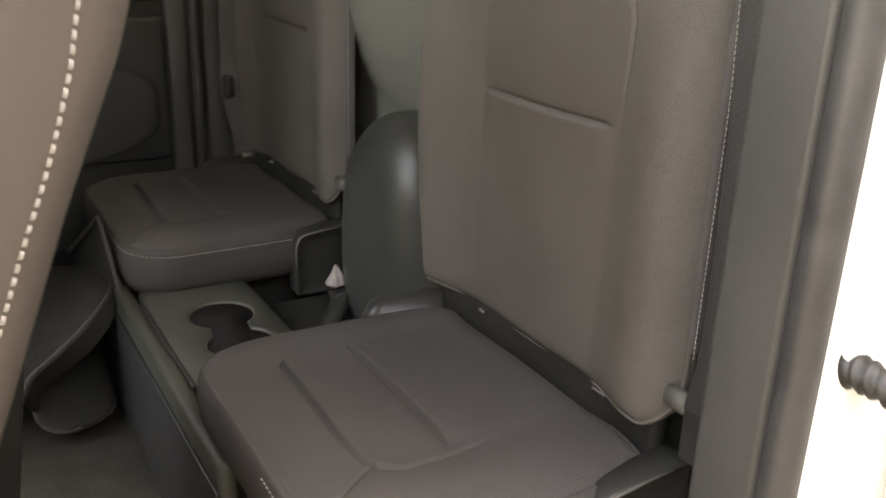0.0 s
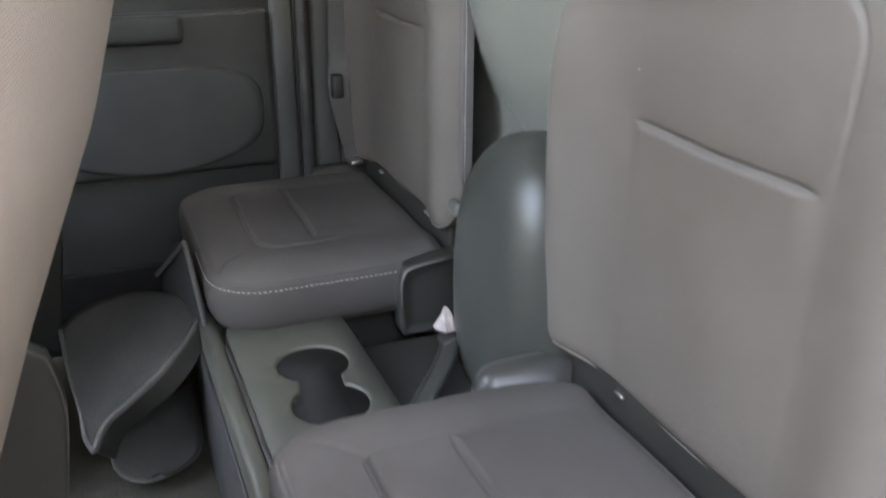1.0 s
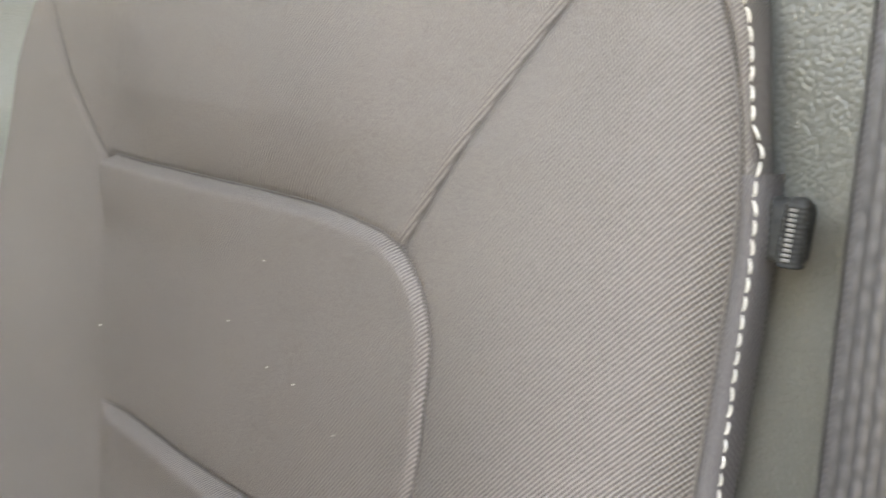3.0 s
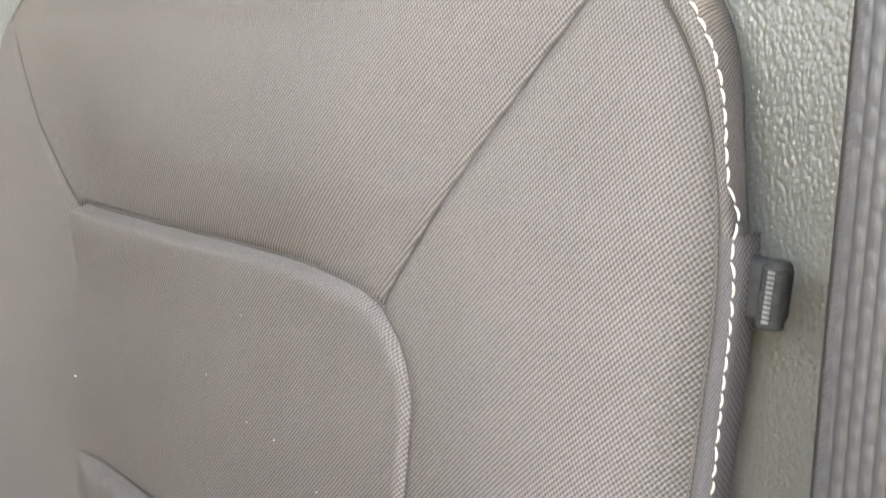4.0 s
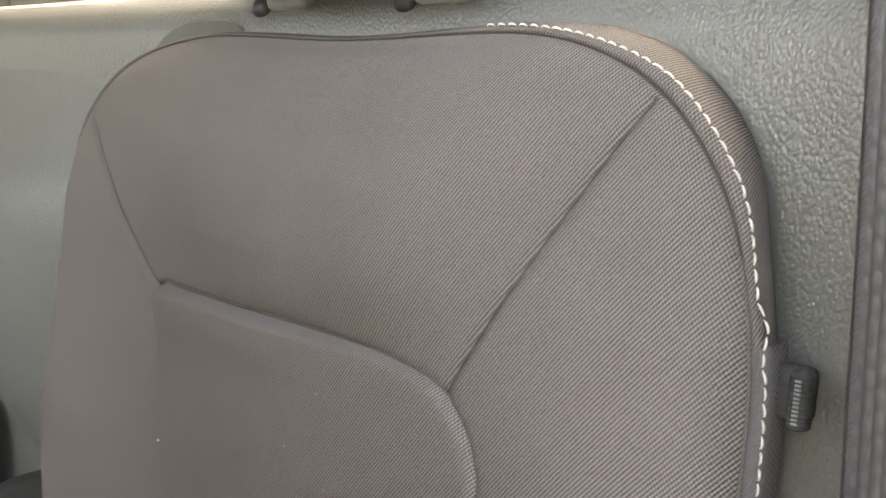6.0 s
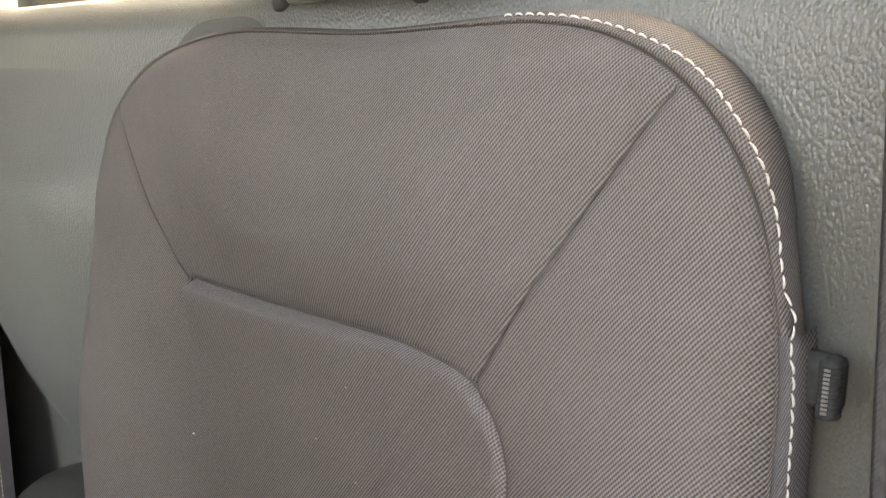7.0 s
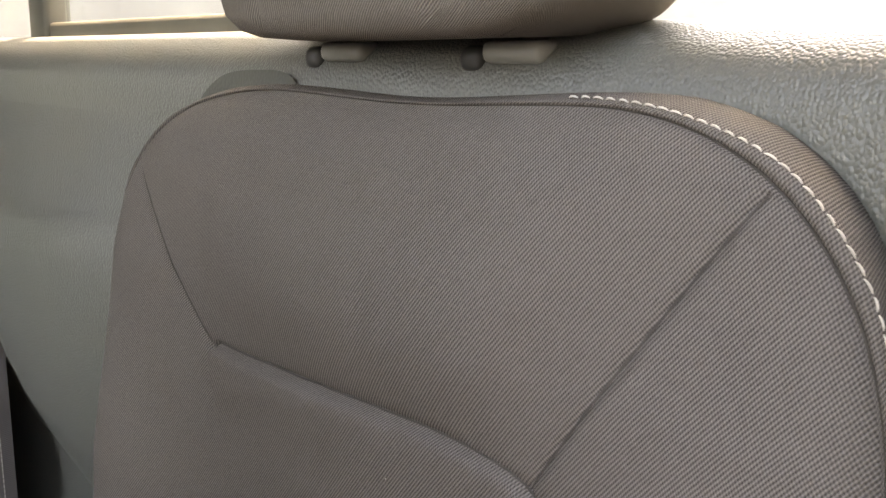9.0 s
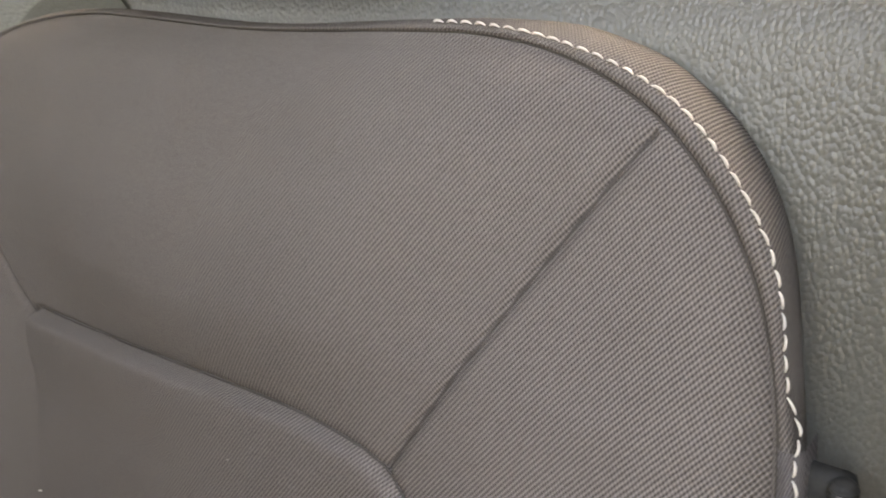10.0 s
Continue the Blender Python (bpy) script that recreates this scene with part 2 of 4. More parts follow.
def cloth(rows):
    """Like a closed, capped lattice, with the run round and along it as UV."""
    n = len(rows[0])
    verts = [tuple(p) for r in rows for p in r]
    faces, loops = [], []
    mid = [Vector(p) for p in rows[len(rows) // 2]]
    u = [0.0]
    for j in range(n):
        u.append(u[-1] + (mid[(j + 1) % n] - mid[j]).length)
    v = [0.0]
    for i in range(len(rows) - 1):
        v.append(v[-1] + (Vector(rows[i + 1][0]) - Vector(rows[i][0])).length)
    for i in range(len(rows) - 1):
        for j in range(n):
            k = (j + 1) % n
            faces.append((i * n + j, i * n + k, (i + 1) * n + k, (i + 1) * n + j))
            loops.append(((u[j], v[i]), (u[j + 1], v[i]), (u[j + 1], v[i + 1]), (u[j], v[i + 1])))
    for i in (0, len(rows) - 1):
        faces.append(tuple(range(i * n, i * n + n)))
        loops.append([(p[0], p[1]) for p in rows[i]])
    return with_uv(verts, faces, loops)


def lattice(rows, closed=False, cap=False):
    """Skins rows of points, each with the same count, into one sheet; closed joins the ends of every row."""
    n = len(rows[0])
    verts = [p for r in rows for p in r]
    faces = []
    for i in range(len(rows) - 1):
        for j in range(n if closed else n - 1):
            k = (j + 1) % n
            faces.append((i * n + j, i * n + k, (i + 1) * n + k, (i + 1) * n + j))
    if cap:
        faces += [tuple(range(n)), tuple(range((len(rows) - 1) * n, len(rows) * n))]
    return quads(verts, faces)


def box(c, s, r=0.004, seg=2, turn=None):
    """A block with rounded edges: centre, size, edge radius."""
    bm = bmesh.new()
    bmesh.ops.create_cube(bm, size=1)
    bmesh.ops.scale(bm, verts=bm.verts, vec=s)
    if r:
        bmesh.ops.bevel(bm, geom=bm.edges[:], offset=min(r, min(s) * 0.49), segments=seg, profile=0.5, affect="EDGES")
    m = Matrix.Translation(c) @ (turn or Matrix())
    bmesh.ops.transform(bm, matrix=m, verts=bm.verts)
    return bm


def join(*bms):
    out = bmesh.new()
    for b in bms:
        me = bpy.data.meshes.new("t")
        b.to_mesh(me)
        b.free()
        out.from_mesh(me)
        bpy.data.meshes.remove(me)
    return out


def tube(points, radius, sides=8, cap=True):
    pts = [Vector(p) for p in points]
    rows = []
    side = None
    for i, p in enumerate(pts):
        d = (pts[min(i + 1, len(pts) - 1)] - pts[max(i - 1, 0)]).normalized()
        if side is None:
            side = d.cross(Vector((0.3, 0.2, 0.93)))
            if side.length < 0.1:
                side = d.cross(Vector((1, 0, 0)))
        side = (side - d * side.dot(d)).normalized()
        up = d.cross(side)
        r = radius[i] if isinstance(radius, (list, tuple)) else radius
        rows.append([p + (side * math.cos(a) + up * math.sin(a)) * r for a in np.arange(sides) * 2 * math.pi / sides])
    return lattice(rows, closed=True, cap=cap)


def curve(points, n):
    """Points spaced evenly along a smooth line through the given ones."""
    p = [Vector(q) for q in points]
    p = [2 * p[0] - p[1], *p, 2 * p[-1] - p[-2]]
    fine = []
    for i in range(1, len(p) - 2):
        for k in range(24):
            t = k / 24
            fine.append(0.5 * (2 * p[i] + (p[i + 1] - p[i - 1]) * t + (2 * p[i - 1] - 5 * p[i] + 4 * p[i + 1] - p[i + 2]) * t * t
                               + (3 * p[i] - p[i - 1] - 3 * p[i + 1] + p[i + 2]) * t ** 3))
    fine.append(p[-2])
    d = np.concatenate([[0], np.cumsum([(fine[i + 1] - fine[i]).length for i in range(len(fine) - 1)])])
    a = np.array([tuple(q) for q in fine])
    s = np.linspace(0, d[-1], n)
    return [Vector(q) for q in np.stack([np.interp(s, d, a[:, k]) for k in range(a.shape[1])], 1)]


def sweep(plan, profile):
    """A profile of (outward, z) carried along a plan line of (x, y); outward is to the left of the line."""
    pts = [Vector((*p, 0)) for p in plan]
    rows = []
    for i, p in enumerate(pts):
        d = (pts[min(i + 1, len(pts) - 1)] - pts[max(i - 1, 0)]).normalized()
        out = Vector((-d.y, d.x, 0))
        rows.append([p + out * o + Vector((0, 0, z)) for o, z in profile])
    return lattice(rows)


def ribbon(points, widths, width, thick=0.0013, n=60):
    """A strap along points, its flat side spanned by the direction widths; it carries its own run in metres as UV."""
    pts = curve(points, n)
    ws = curve(widths, n)
    bm = bmesh.new()
    uv = bm.loops.layers.uv.new("UVMap")
    rows, run = [], 0.0
    for i, p in enumerate(pts):
        if i:
            run += (p - pts[i - 1]).length
        d = (pts[min(i + 1, n - 1)] - pts[max(i - 1, 0)]).normalized()
        w = (ws[i] - d * ws[i].dot(d)).normalized()
        nn = d.cross(w)
        rows.append([(bm.verts.new(p + w * width * a + nn * thick * b), width * a, run)
                     for a, b in ((-0.5, 0), (-0.47, 0.5), (-0.3, 0.6), (0, 0.62), (0.3, 0.6), (0.47, 0.5), (0.5, 0),
                                  (0.47, -0.5), (0.3, -0.6), (0, -0.62), (-0.3, -0.6), (-0.47, -0.5))])
    for i in range(n - 1):
        for j in range(12):
            k = (j + 1) % 12
            four = (rows[i][j], rows[i][k], rows[i + 1][k], rows[i + 1][j])
            f = bm.faces.new([q[0] for q in four])
            for loop, q in zip(f.loops, four):
                loop[uv].uv = (q[1], q[2])
    bmesh.ops.recalc_face_normals(bm, faces=bm.faces)
    return bm


def seam_distance(a, b, lines):
    """The distance of grid points (a, b) from the nearest of some polylines."""
    best = np.full(a.shape, 9.0)
    for line in lines:
        for (x0, y0), (x1, y1) in zip(line[:-1], line[1:]):
            dx, dy = x1 - x0, y1 - y0
            t = np.clip(((a - x0) * dx + (b - y0) * dy) / (dx * dx + dy * dy + 1e-12), 0, 1)
            best = np.minimum(best, np.hypot(a - x0 - t * dx, b - y0 - t * dy))
    return best


def stitches(line, outward, length=0.0044, pitch=0.0055, r=0.0005):
    """Thread along a line of points, dipping into the cloth between stitches; one mesh."""
    p = [Vector(q) for q in line]
    d = np.concatenate([[0], np.cumsum([(p[i + 1] - p[i]).length for i in range(len(p) - 1)])])
    a = np.array([tuple(q) for q in p])
    o = np.array([tuple(q) for q in outward])
    rng = random.Random(4)
    bms = []
    for s in np.arange(0, d[-1] - length, pitch):
        row, rad = [], []
        lean = rng.uniform(-0.0004, 0.0004)
        for k, (lift, rr) in enumerate(((-0.2, 0.5), (0.75, 0.95), (1.0, 1.0), (0.75, 0.95), (-0.2, 0.5))):
            q = s + length * k / 4
            at = Vector([np.interp(q, d, a[:, c]) for c in range(3)])
            out = Vector([np.interp(q, d, o[:, c]) for c in range(3)]).normalized()
            row.append(at + out * (lift * 0.0007) + Vector((lean * (k - 2) / 2, 0, 0)))
            rad.append(r * rr)
        bms.append(tube(row, rad, 6))
    return join(*bms)


def arc(c, r, a0, a1, n=9):
    return [(c[0] + r * math.cos(radians(t)), c[1] + r * math.sin(radians(t))) for t in np.linspace(a0, a1, n)]


def panel_lines(l, r, b_top, b_slash, low, corners, deep_side=False):
    """The sewn pattern of a seat pad: a panel with rounded shoulders, slanting seams from them to the rim, and a line across."""
    crisp = [(l, b_top - 0.012)] + arc((l + 0.008, b_top - 0.006), 0.008, 170, 90, 5) + [(l + 0.05, b_top + 0.0022), (r - 0.09, b_top + 0.005), (r - 0.05, b_top + 0.005)]
    crisp += arc((r - 0.026, b_top - 0.0425), 0.045, 80, 4, 10) + [(r + 0.019, b_top - 0.08), (r + 0.014, b_top - 0.12)]
    if deep_side:
        crisp = [(l - 0.001, b_slash)] + crisp
    faint = [[(l, b_top - 0.012), (l - 0.003, low)], [(r + 0.014, b_top - 0.12), (r - 0.002, low)]]
    slash = [[(l - 0.002, b_slash), (l + 0.12, b_slash - 0.0015), (r + 0.002, b_slash)]]
    slants = [[(l, b_top - 0.003), corners[0]], [(r - 0.004, b_top - 0.003), (r + 0.032, b_top + 0.053), corners[1]]]
    return [crisp], slants, slash, faint


def pad(place, span, b0, b1, nb, na, crown, lines, rim, material, parent, name, soft=1.0, narrow=None):
    """A sewn seat pad: a face with grooved seams, rolled over its rim. place(a, b, depth) sets it in the world, span(b) gives its two sides.
    Returns the face and the rim's line, with its outward directions, for piping and thread."""
    close = nb // 4
    bs = np.concatenate([np.linspace(b0, b1 - 0.06, nb - close), b1 - 0.06 + 0.06 * np.sin(np.linspace(0, math.pi / 2, close + 1)[1:])])
    sides = [span(b) for b in bs]
    t = np.linspace(0, 1, na)
    a = np.array([[l + (r - l) * q for q in t] for l, r in sides])
    b = np.repeat(bs[:, None], na, 1)
    # the rim, from low on one side over the far edge down the other
    left = [(sides[i][0], bs[i]) for i in range(nb)]
    right = [(sides[i][1], bs[i]) for i in range(nb)]
    edge = seam_distance(a, b, [left, right, [left[0], right[0]], [left[-1], right[-1]]])
    panel, slants, slash, faint = (seam_distance(a, b, q) for q in lines)
    outline = np.minimum(panel, faint)
    inside = lines_inside(a, b, lines[0][0])
    (l, _), (_, top), (r, _) = lines[0][0][0], max(lines[0][0], key=lambda p: p[1]), lines[0][0][-1]
    inside = 0.5 + np.tanh(((inside - 0.5) * 2 * outline - 0.0020) / 0.0018) / 2
    right = glide(a, l + 0.02, r - 0.03)
    lip = glide(b, top - 0.16, top - 0.07) * right + (glide(b, top - 0.05, top - 0.012) if narrow is not None else glide(b, top - 0.11, top - 0.085)) * (1 - right)
    lip *= 1 - 0.66 * glide(a, l + 0.09, r) * (1 - 0.25 * glide(b, top - 0.05, top))
    below = np.interp(a, [p[0] for p in lines[2][0]], [p[1] for p in lines[2][0]]) - b
    below = 0.5 + np.tanh((np.sign(below) * slash - 0.0022) / 0.0024) / 2
    ends = glide(a, lines[2][0][0][0] - 0.002, lines[2][0][0][0] + 0.025) * (1 - glide(a, lines[2][0][-1][0] - 0.025, lines[2][0][-1][0] + 0.002))
    deep = crown(a, b) + 0.004 * np.exp(-edge / 0.006) + soft * 0.0006 * np.exp(-(faint / 0.008) ** 2)
    deep += soft * lip * (0.0024 * np.exp(-(outline / 0.0016) ** 2) - 0.0056 * np.exp(-(outline / 0.055) ** 1.5) * inside + 0.0030 * np.exp(-outline / 0.012) * (1 - inside))
    if narrow is not None:
        # the cloth swells between its seams
        up = np.clip((b - top - 0.002) / (b1 - top - 0.004), 0, 1)
        xl, xr = (np.interp(b, [p[1] for p in q], [p[0] for p in q]) for q in lines[1])
        between = glide(np.minimum((a - xl) * 0.6, xr - a), 0.0, 0.075)
        deep -= 0.0105 * 4 * up * (1 - up) * between
    deep += soft * glide(edge, 0.0, 0.003) * (0.0019 * np.exp(-(slants / 0.0021) ** 2) + 0.0007 * np.exp(-slants / 0.006))
    deep += soft * ends * (0.0026 * np.exp(-(slash / 0.0016) ** 2) - 0.0052 * np.exp(-(slash / 0.045) ** 1.5) * below + 0.0030 * np.exp(-slash / 0.012) * (1 - below))
    verts = [place(a[i, j], b[i, j], deep[i, j]) for i in range(nb) for j in range(na)]
    faces = [(i * na + j, i * na + j + 1, (i + 1) * na + j + 1, (i + 1) * na + j) for i in range(nb - 1) for j in range(na - 1)]
    uv = [(a[i, j], b[i, j]) for i in range(nb) for j in range(na)]
    ring = [i * na for i in range(nb)] + [(nb - 1) * na + j for j in range(1, na)] + [i * na + na - 1 for i in range(nb - 2, -1, -1)] + list(range(na - 2, 0, -1))
    flat = [(a.flat[k], b.flat[k], deep.flat[k]) for k in ring]
    n = len(flat)
    outs = []
    for i in range(n):
        dx = flat[(i + 2) % n][0] - flat[i - 2][0]
        dy = flat[(i + 2) % n][1] - flat[i - 2][1]
        m = math.hypot(dx, dy) or 1
        outs.append((-dy / m, dx / m))
    loops = [ring]
    far, last = 0.0, (0.0, 0.0)
    for out, back in rim:
        far, last = far + math.hypot(out - last[0], back - last[1]), (out, back)
        start = len(verts)
        for p, o in zip(flat, outs):
            k, q = out, 1
            if narrow is not None:
                band, swell = narrow(p)
                k = out * band / 0.0054 if out <= 0.0054 else band + (out - 0.0054) / 0.0052 * (swell - band)
                q = 1 - 0.45 * float((1 - glide(p[0], 0.40, 0.55)) * glide(p[1], 0.87, 0.94))
                k *= q
                q *= 1 - 0.60 * float(glide(p[0], 0.50, 0.58) * glide(p[1], 0.955, 0.905))
            verts.append(place(p[0] + o[0] * k, p[1] + o[1] * k, p[2] + (back if back < 0.004 else 0.004 + (back - 0.004) * q)))
            uv.append((p[0] + o[0] * far, p[1] + o[1] * far))
        loops.append(list(range(start, start + n)))
    for lo, hi in zip(loops[:-1], loops[1:]):
        faces += [(lo[i], lo[(i + 1) % n], hi[(i + 1) % n], hi[i]) for i in range(n)]
    faces.append(tuple(loops[-1]))
    face = part(name, with_uv(verts, faces, [[uv[k] for k in f] for f in faces]), material, parent)
    # the sewn-in thread that shows dark at the bottom of the seams
    def at(x, y):
        i = min(max(np.searchsorted(bs, y), 1), nb - 1)
        f = (y - bs[i - 1]) / (bs[i] - bs[i - 1])
        return np.interp(x, a[i - 1], deep[i - 1]) * (1 - f) + np.interp(x, a[i], deep[i]) * f

    seams = []
    for line in lines[0] + lines[1] + lines[2]:
        line = [tuple(q)[:2] for q in curve([(x, y, 0) for x, y in line], 80)]
        seams.append(tube([place(x, y, at(x, y) - 0.0002) for x, y in line], [(0.0005 if narrow is not None else 0.0006) * min(1, 0.2 + k / 8, 0.2 + (79 - k) / 8) for k in range(80)], 6))
    top = [i for i in range(n) if flat[i][1] > b0 + 0.05]
    if narrow is not None:
        seams.append(tube([place(flat[i][0] + outs[i][0] * 0.0007, flat[i][1] + outs[i][1] * 0.0007, flat[i][2] + rim[0][1] - 0.0003) for i in top[::3]], 0.0006, 6))
    part("seam", join(*seams), SEAM, face, "thin dark sewn seam")
    return face, flat, outs


def glide(v, lo, hi):
    t = np.clip((v - lo) / (hi - lo), 0, 1)
    return t * t * (3 - 2 * t)


def lines_inside(a, b, line):
    """1 inside the panel that a seam bounds, 0 outside."""
    line = np.array(line)
    k = line[:, 1].argmax()
    left, right = line[:k + 1], line[k:][::-1]
    lo = np.interp(b, left[:, 1], left[:, 0])
    hi = np.interp(b, right[:, 1], right[:, 0])
    return np.array((a > lo) & (a < hi) & (b < line[:, 1].max()), float)

# ---- the cab ----
FLOOR = 0.06
setting("ground", box((0, 0, -0.85), (400, 400, 0.3), 0), GROUND, "grey asphalt ground outside the vehicle", "ground", False)
setting("floor", box((0.0, -0.75, FLOOR - 0.03), (1.66, 2.0, 0.06), 0.01), CARPET, "dark grey carpeted vehicle floor", "floor")

corner = [(0.736, 0.030), (0.734, 0.048), (0.726, 0.075), (0.706, 0.106), (0.672, 0.127), (0.625, 0.134), (0.55, 0.135)]
plan = corner + [(x, 0.135) for x in np.linspace(0.45, -0.45, 19)] + [(-x, y) for x, y in reversed(corner)]
plan = [tuple(p)[:2] for p in curve([(x, y, 0) for x, y in reversed(plan)], 160)]
wall_profile = [(0.050, FLOOR), (0.050, 0.55), (0.047, 0.59), (0.039, 0.625), (0.029, 0.665), (0.019, 0.715), (0.011, 0.77), (0.005, 0.83), (0.0015, 0.885), (0.0, 0.93), (0.0, 0.965), (0.0006, 0.982), (0.0025, 0.994), (0.0070, 1.0020), (0.0140, 1.0075), (0.023, 1.0120), (0.033, 1.0156), (0.044, 1.018), (0.075, 1.018), (0.085, 1.005), (0.085, FLOOR)]
setting("wall_rear", sweep(plan, wall_profile), VINYL, "grey leather-grained vinyl rear cab wall with rounded sill", "wall")
# roof and its posts, which frame the rear window
# out of view, the front part stops short of the door to admit light
setting("ceiling", join(box((-0.095, -0.445, 1.46), (1.41, 0.85, 0.05), 0.02), box((0.01, 0.113, 1.46), (1.60, 0.270, 0.05), 0.02)), LINER, "light grey cloth headliner, its front cut narrow to admit light", "ceiling")
for s in (-1, 1):
    setting("pillar_rear", box((s * 0.765, 0.17, 1.225), (0.09, 0.18, 0.46), 0.02), TRIM, "grey plastic corner pillar trim", "pillar")
setting("trim_window_head", box((0, 0.22, 1.41), (1.44, 0.06, 0.06), 0.01), TRIM, "grey plastic trim over the rear window", "trim")
# the side of the cab across from the open door
setting("wall_side", box((-0.80, -0.70, 0.46), (0.09, 1.9, 0.80), 0.01), PAINT, "cream painted body side", "wall")
setting("wall_front", box((0, -1.72, 0.50), (1.60, 0.06, 1.0), 0.02), DOOR, "dark plastic dashboard bulkhead", "wall")
setting("trim_door_sill", box((0.77, -0.75, FLOOR - 0.03), (0.10, 1.45, 0.07), 0.01), TRIM, "grey plastic door sill trim", "trim")
# set inward with the narrowed roof, so more light falls in
setting("roof_rail", box((0.64, -0.75, 1.44), (0.06, 1.6, 0.07), 0.015), PAINT, "cream painted roof rail over the door", "rail")
setting("roof_rail", box((-0.755, -0.75, 1.44), (0.06, 1.6, 0.07), 0.015), PAINT, "cream painted roof rail", "rail")
setting("kick_panel", box((-0.742, -0.60, 0.13), (0.03, 1.20, 0.16), 0.01), SHADE_BLACK, "dark plastic kick panel below the far door", "trim")
# plain unseen walls that close the place beyond the vehicle
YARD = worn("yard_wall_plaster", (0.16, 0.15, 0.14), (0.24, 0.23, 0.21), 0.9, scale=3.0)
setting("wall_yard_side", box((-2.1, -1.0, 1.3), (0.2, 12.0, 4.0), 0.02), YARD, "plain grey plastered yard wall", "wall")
# added out of view to keep low light off the seats
setting("wall_light_block", box((3.6, -3.0, 1.0), (0.2, 12.0, 3.4), 0.02), YARD, "unseen plain grey wall added to block low side light", "wall")


# unseen front door, put in closed to shut out low light
def front_light_block():
    door = thing("door_light_block", (0.80, -1.1, 0.10), "unseen front door, set closed to block low light, with dark inner panel and side window", "door", kind="structure")
    part("door_shell", box((0.835, -1.17, 0.46), (0.05, 1.04, 0.84), 0.02, 3), WHITE, door)
    part("inner_panel", box((0.795, -1.17, 0.47), (0.035, 1.00, 0.80), 0.015, 3), DOOR, door, "dark moulded inner door panel")
    part("window_frame", join(box((0.825, -0.66, 1.14), (0.03, 0.05, 0.56), 0.01), box((0.825, -1.17, 0.885), (0.04, 1.0, 0.03), 0.01)), BLACK, door)
    pane = part("pane", box((0.825, -1.17, 1.14), (0.004, 0.98, 0.52), 0), GLASS, door, "", False)
    pane.visible_shadow = False


front_light_block()
screen = thing("window_2", (0, -1.3, 1.2), "clear sloping windscreen above the dashboard", "window", kind="structure")
pane = part("pane", lattice([[(x, -0.875, 1.45), (x, -1.70, 1.01)] for x in (-0.66, 0.66)]), GLASS, screen, "", False)
pane.visible_shadow = False
for x in (-0.69, 0.69):
    part("frame_post", tube([(x, -0.875, 1.45), (x * 1.1, -1.70, 1.01)], 0.03, 10), TRIM, screen, "grey windscreen pillar trim")

# ---- the rear seats ----
CX = 0.3915


def back_place(a, b, d):
    dip = 0.003 * math.exp(-((a - 0.415) / 0.065) ** 2) * max(b - 0.92, 0) / 0.06
    return (a, 0.0955 + d + 0.012 * max(b - 0.88, 0) / 0.1, b - dip)


def back_flare(b):
    """How far the inner side swells out below the shoulder."""
    return 0.037 * glide(b, 0.93, 0.68) - 0.010 * glide(b, 0.66, 0.45)


def back_span(b):
    l, r = 0.146, 0.6295
    if b > 0.85:
        t = min((b - 0.85) / 0.1341, 1)
        l, r = 0.330 - 0.184 * (1 - t ** 2.45) ** (1 / 2.45), 0.497 + 0.1325 * (1 - t ** 2.5) ** (1 / 2.5)
    elif b < 0.47:
        t = min((0.47 - b) / 0.0551, 1)
        q = 0.035 * (1 - math.sqrt(1 - t * t))
        l, r = l + q, r - q
    return l - float(back_flare(b)), r


def back_crown(a, b):
    l, r = a - 0.146 + back_flare(b), 0.6295 - a
    u = np.minimum(l, r)
    lift = np.clip((0.96 - b) / 0.22, 0, 1) ** 1.3
    bolster = np.exp(-((u - 0.040) / 0.055) ** 2) * np.where(u < 0.04, 1 - ((0.04 - np.clip(u, 0, 0.04)) / 0.04) ** 3, 1)
    return -0.019 * bolster * lift - 0.003 * np.exp(-((a - CX) / 0.08) ** 2) + 0.007 * np.exp(-u / 0.01) * (1 - lift * 0.3) + 0.004 * np.clip((b - 0.95) / 0.03, 0, 1) ** 2


def cushion_place(a, b, d):
    """b runs from the rear of the cushion, 0, to its front."""
    return (a, 0.080 - b, 0.385 - d)


def cushion_span(b):
    l, r = 0.178 + 0.014 * min(max((0.2 - b) / 0.15, 0), 1), 0.622
    t = np.clip((b - 0.255) / 0.0801, 0, 1)
    q = 0.07 * (1 - (1 - t ** 2.3) ** (1 / 2.3))
    t2 = np.clip((0.10 - b) / 0.1001, 0, 1)
    q2 = 0.05 * (1 - (1 - t2 ** 2) ** 0.5)
    return l + q + q2, r - q - q2 * 0.3


def cushion_crown(a, b):
    u = np.minimum(a - 0.178, 0.622 - a)
    return 0.012 * np.clip((b - 0.25) / 0.08, 0, 1) ** 2 - 0.006 * np.exp(-((a - CX) / 0.15) ** 2) - 0.006 * np.exp(-((u - 0.05) / 0.035) ** 2) + 0.010 * np.exp(-u / 0.012)


def back_rim(p):
    """At a point of the rim: how far out the topstitch runs, and how far the bolster stands out behind it."""
    b = p[1]
    band = 0.0036 + 0.0036 * float(glide(b, 0.900, 0.932) * (1 - glide(b, 0.960, 0.984)))
    band += 0.0026 * float(glide(b, 0.896, 0.870))
    swell = float(np.interp(b, (0.895, 0.912, 0.937, 0.955, 0.970, 0.980, 0.984), (0.0052, 0.0064, 0.0090, 0.0105, 0.0110, 0.0085, 0.0060)))
    return band, swell


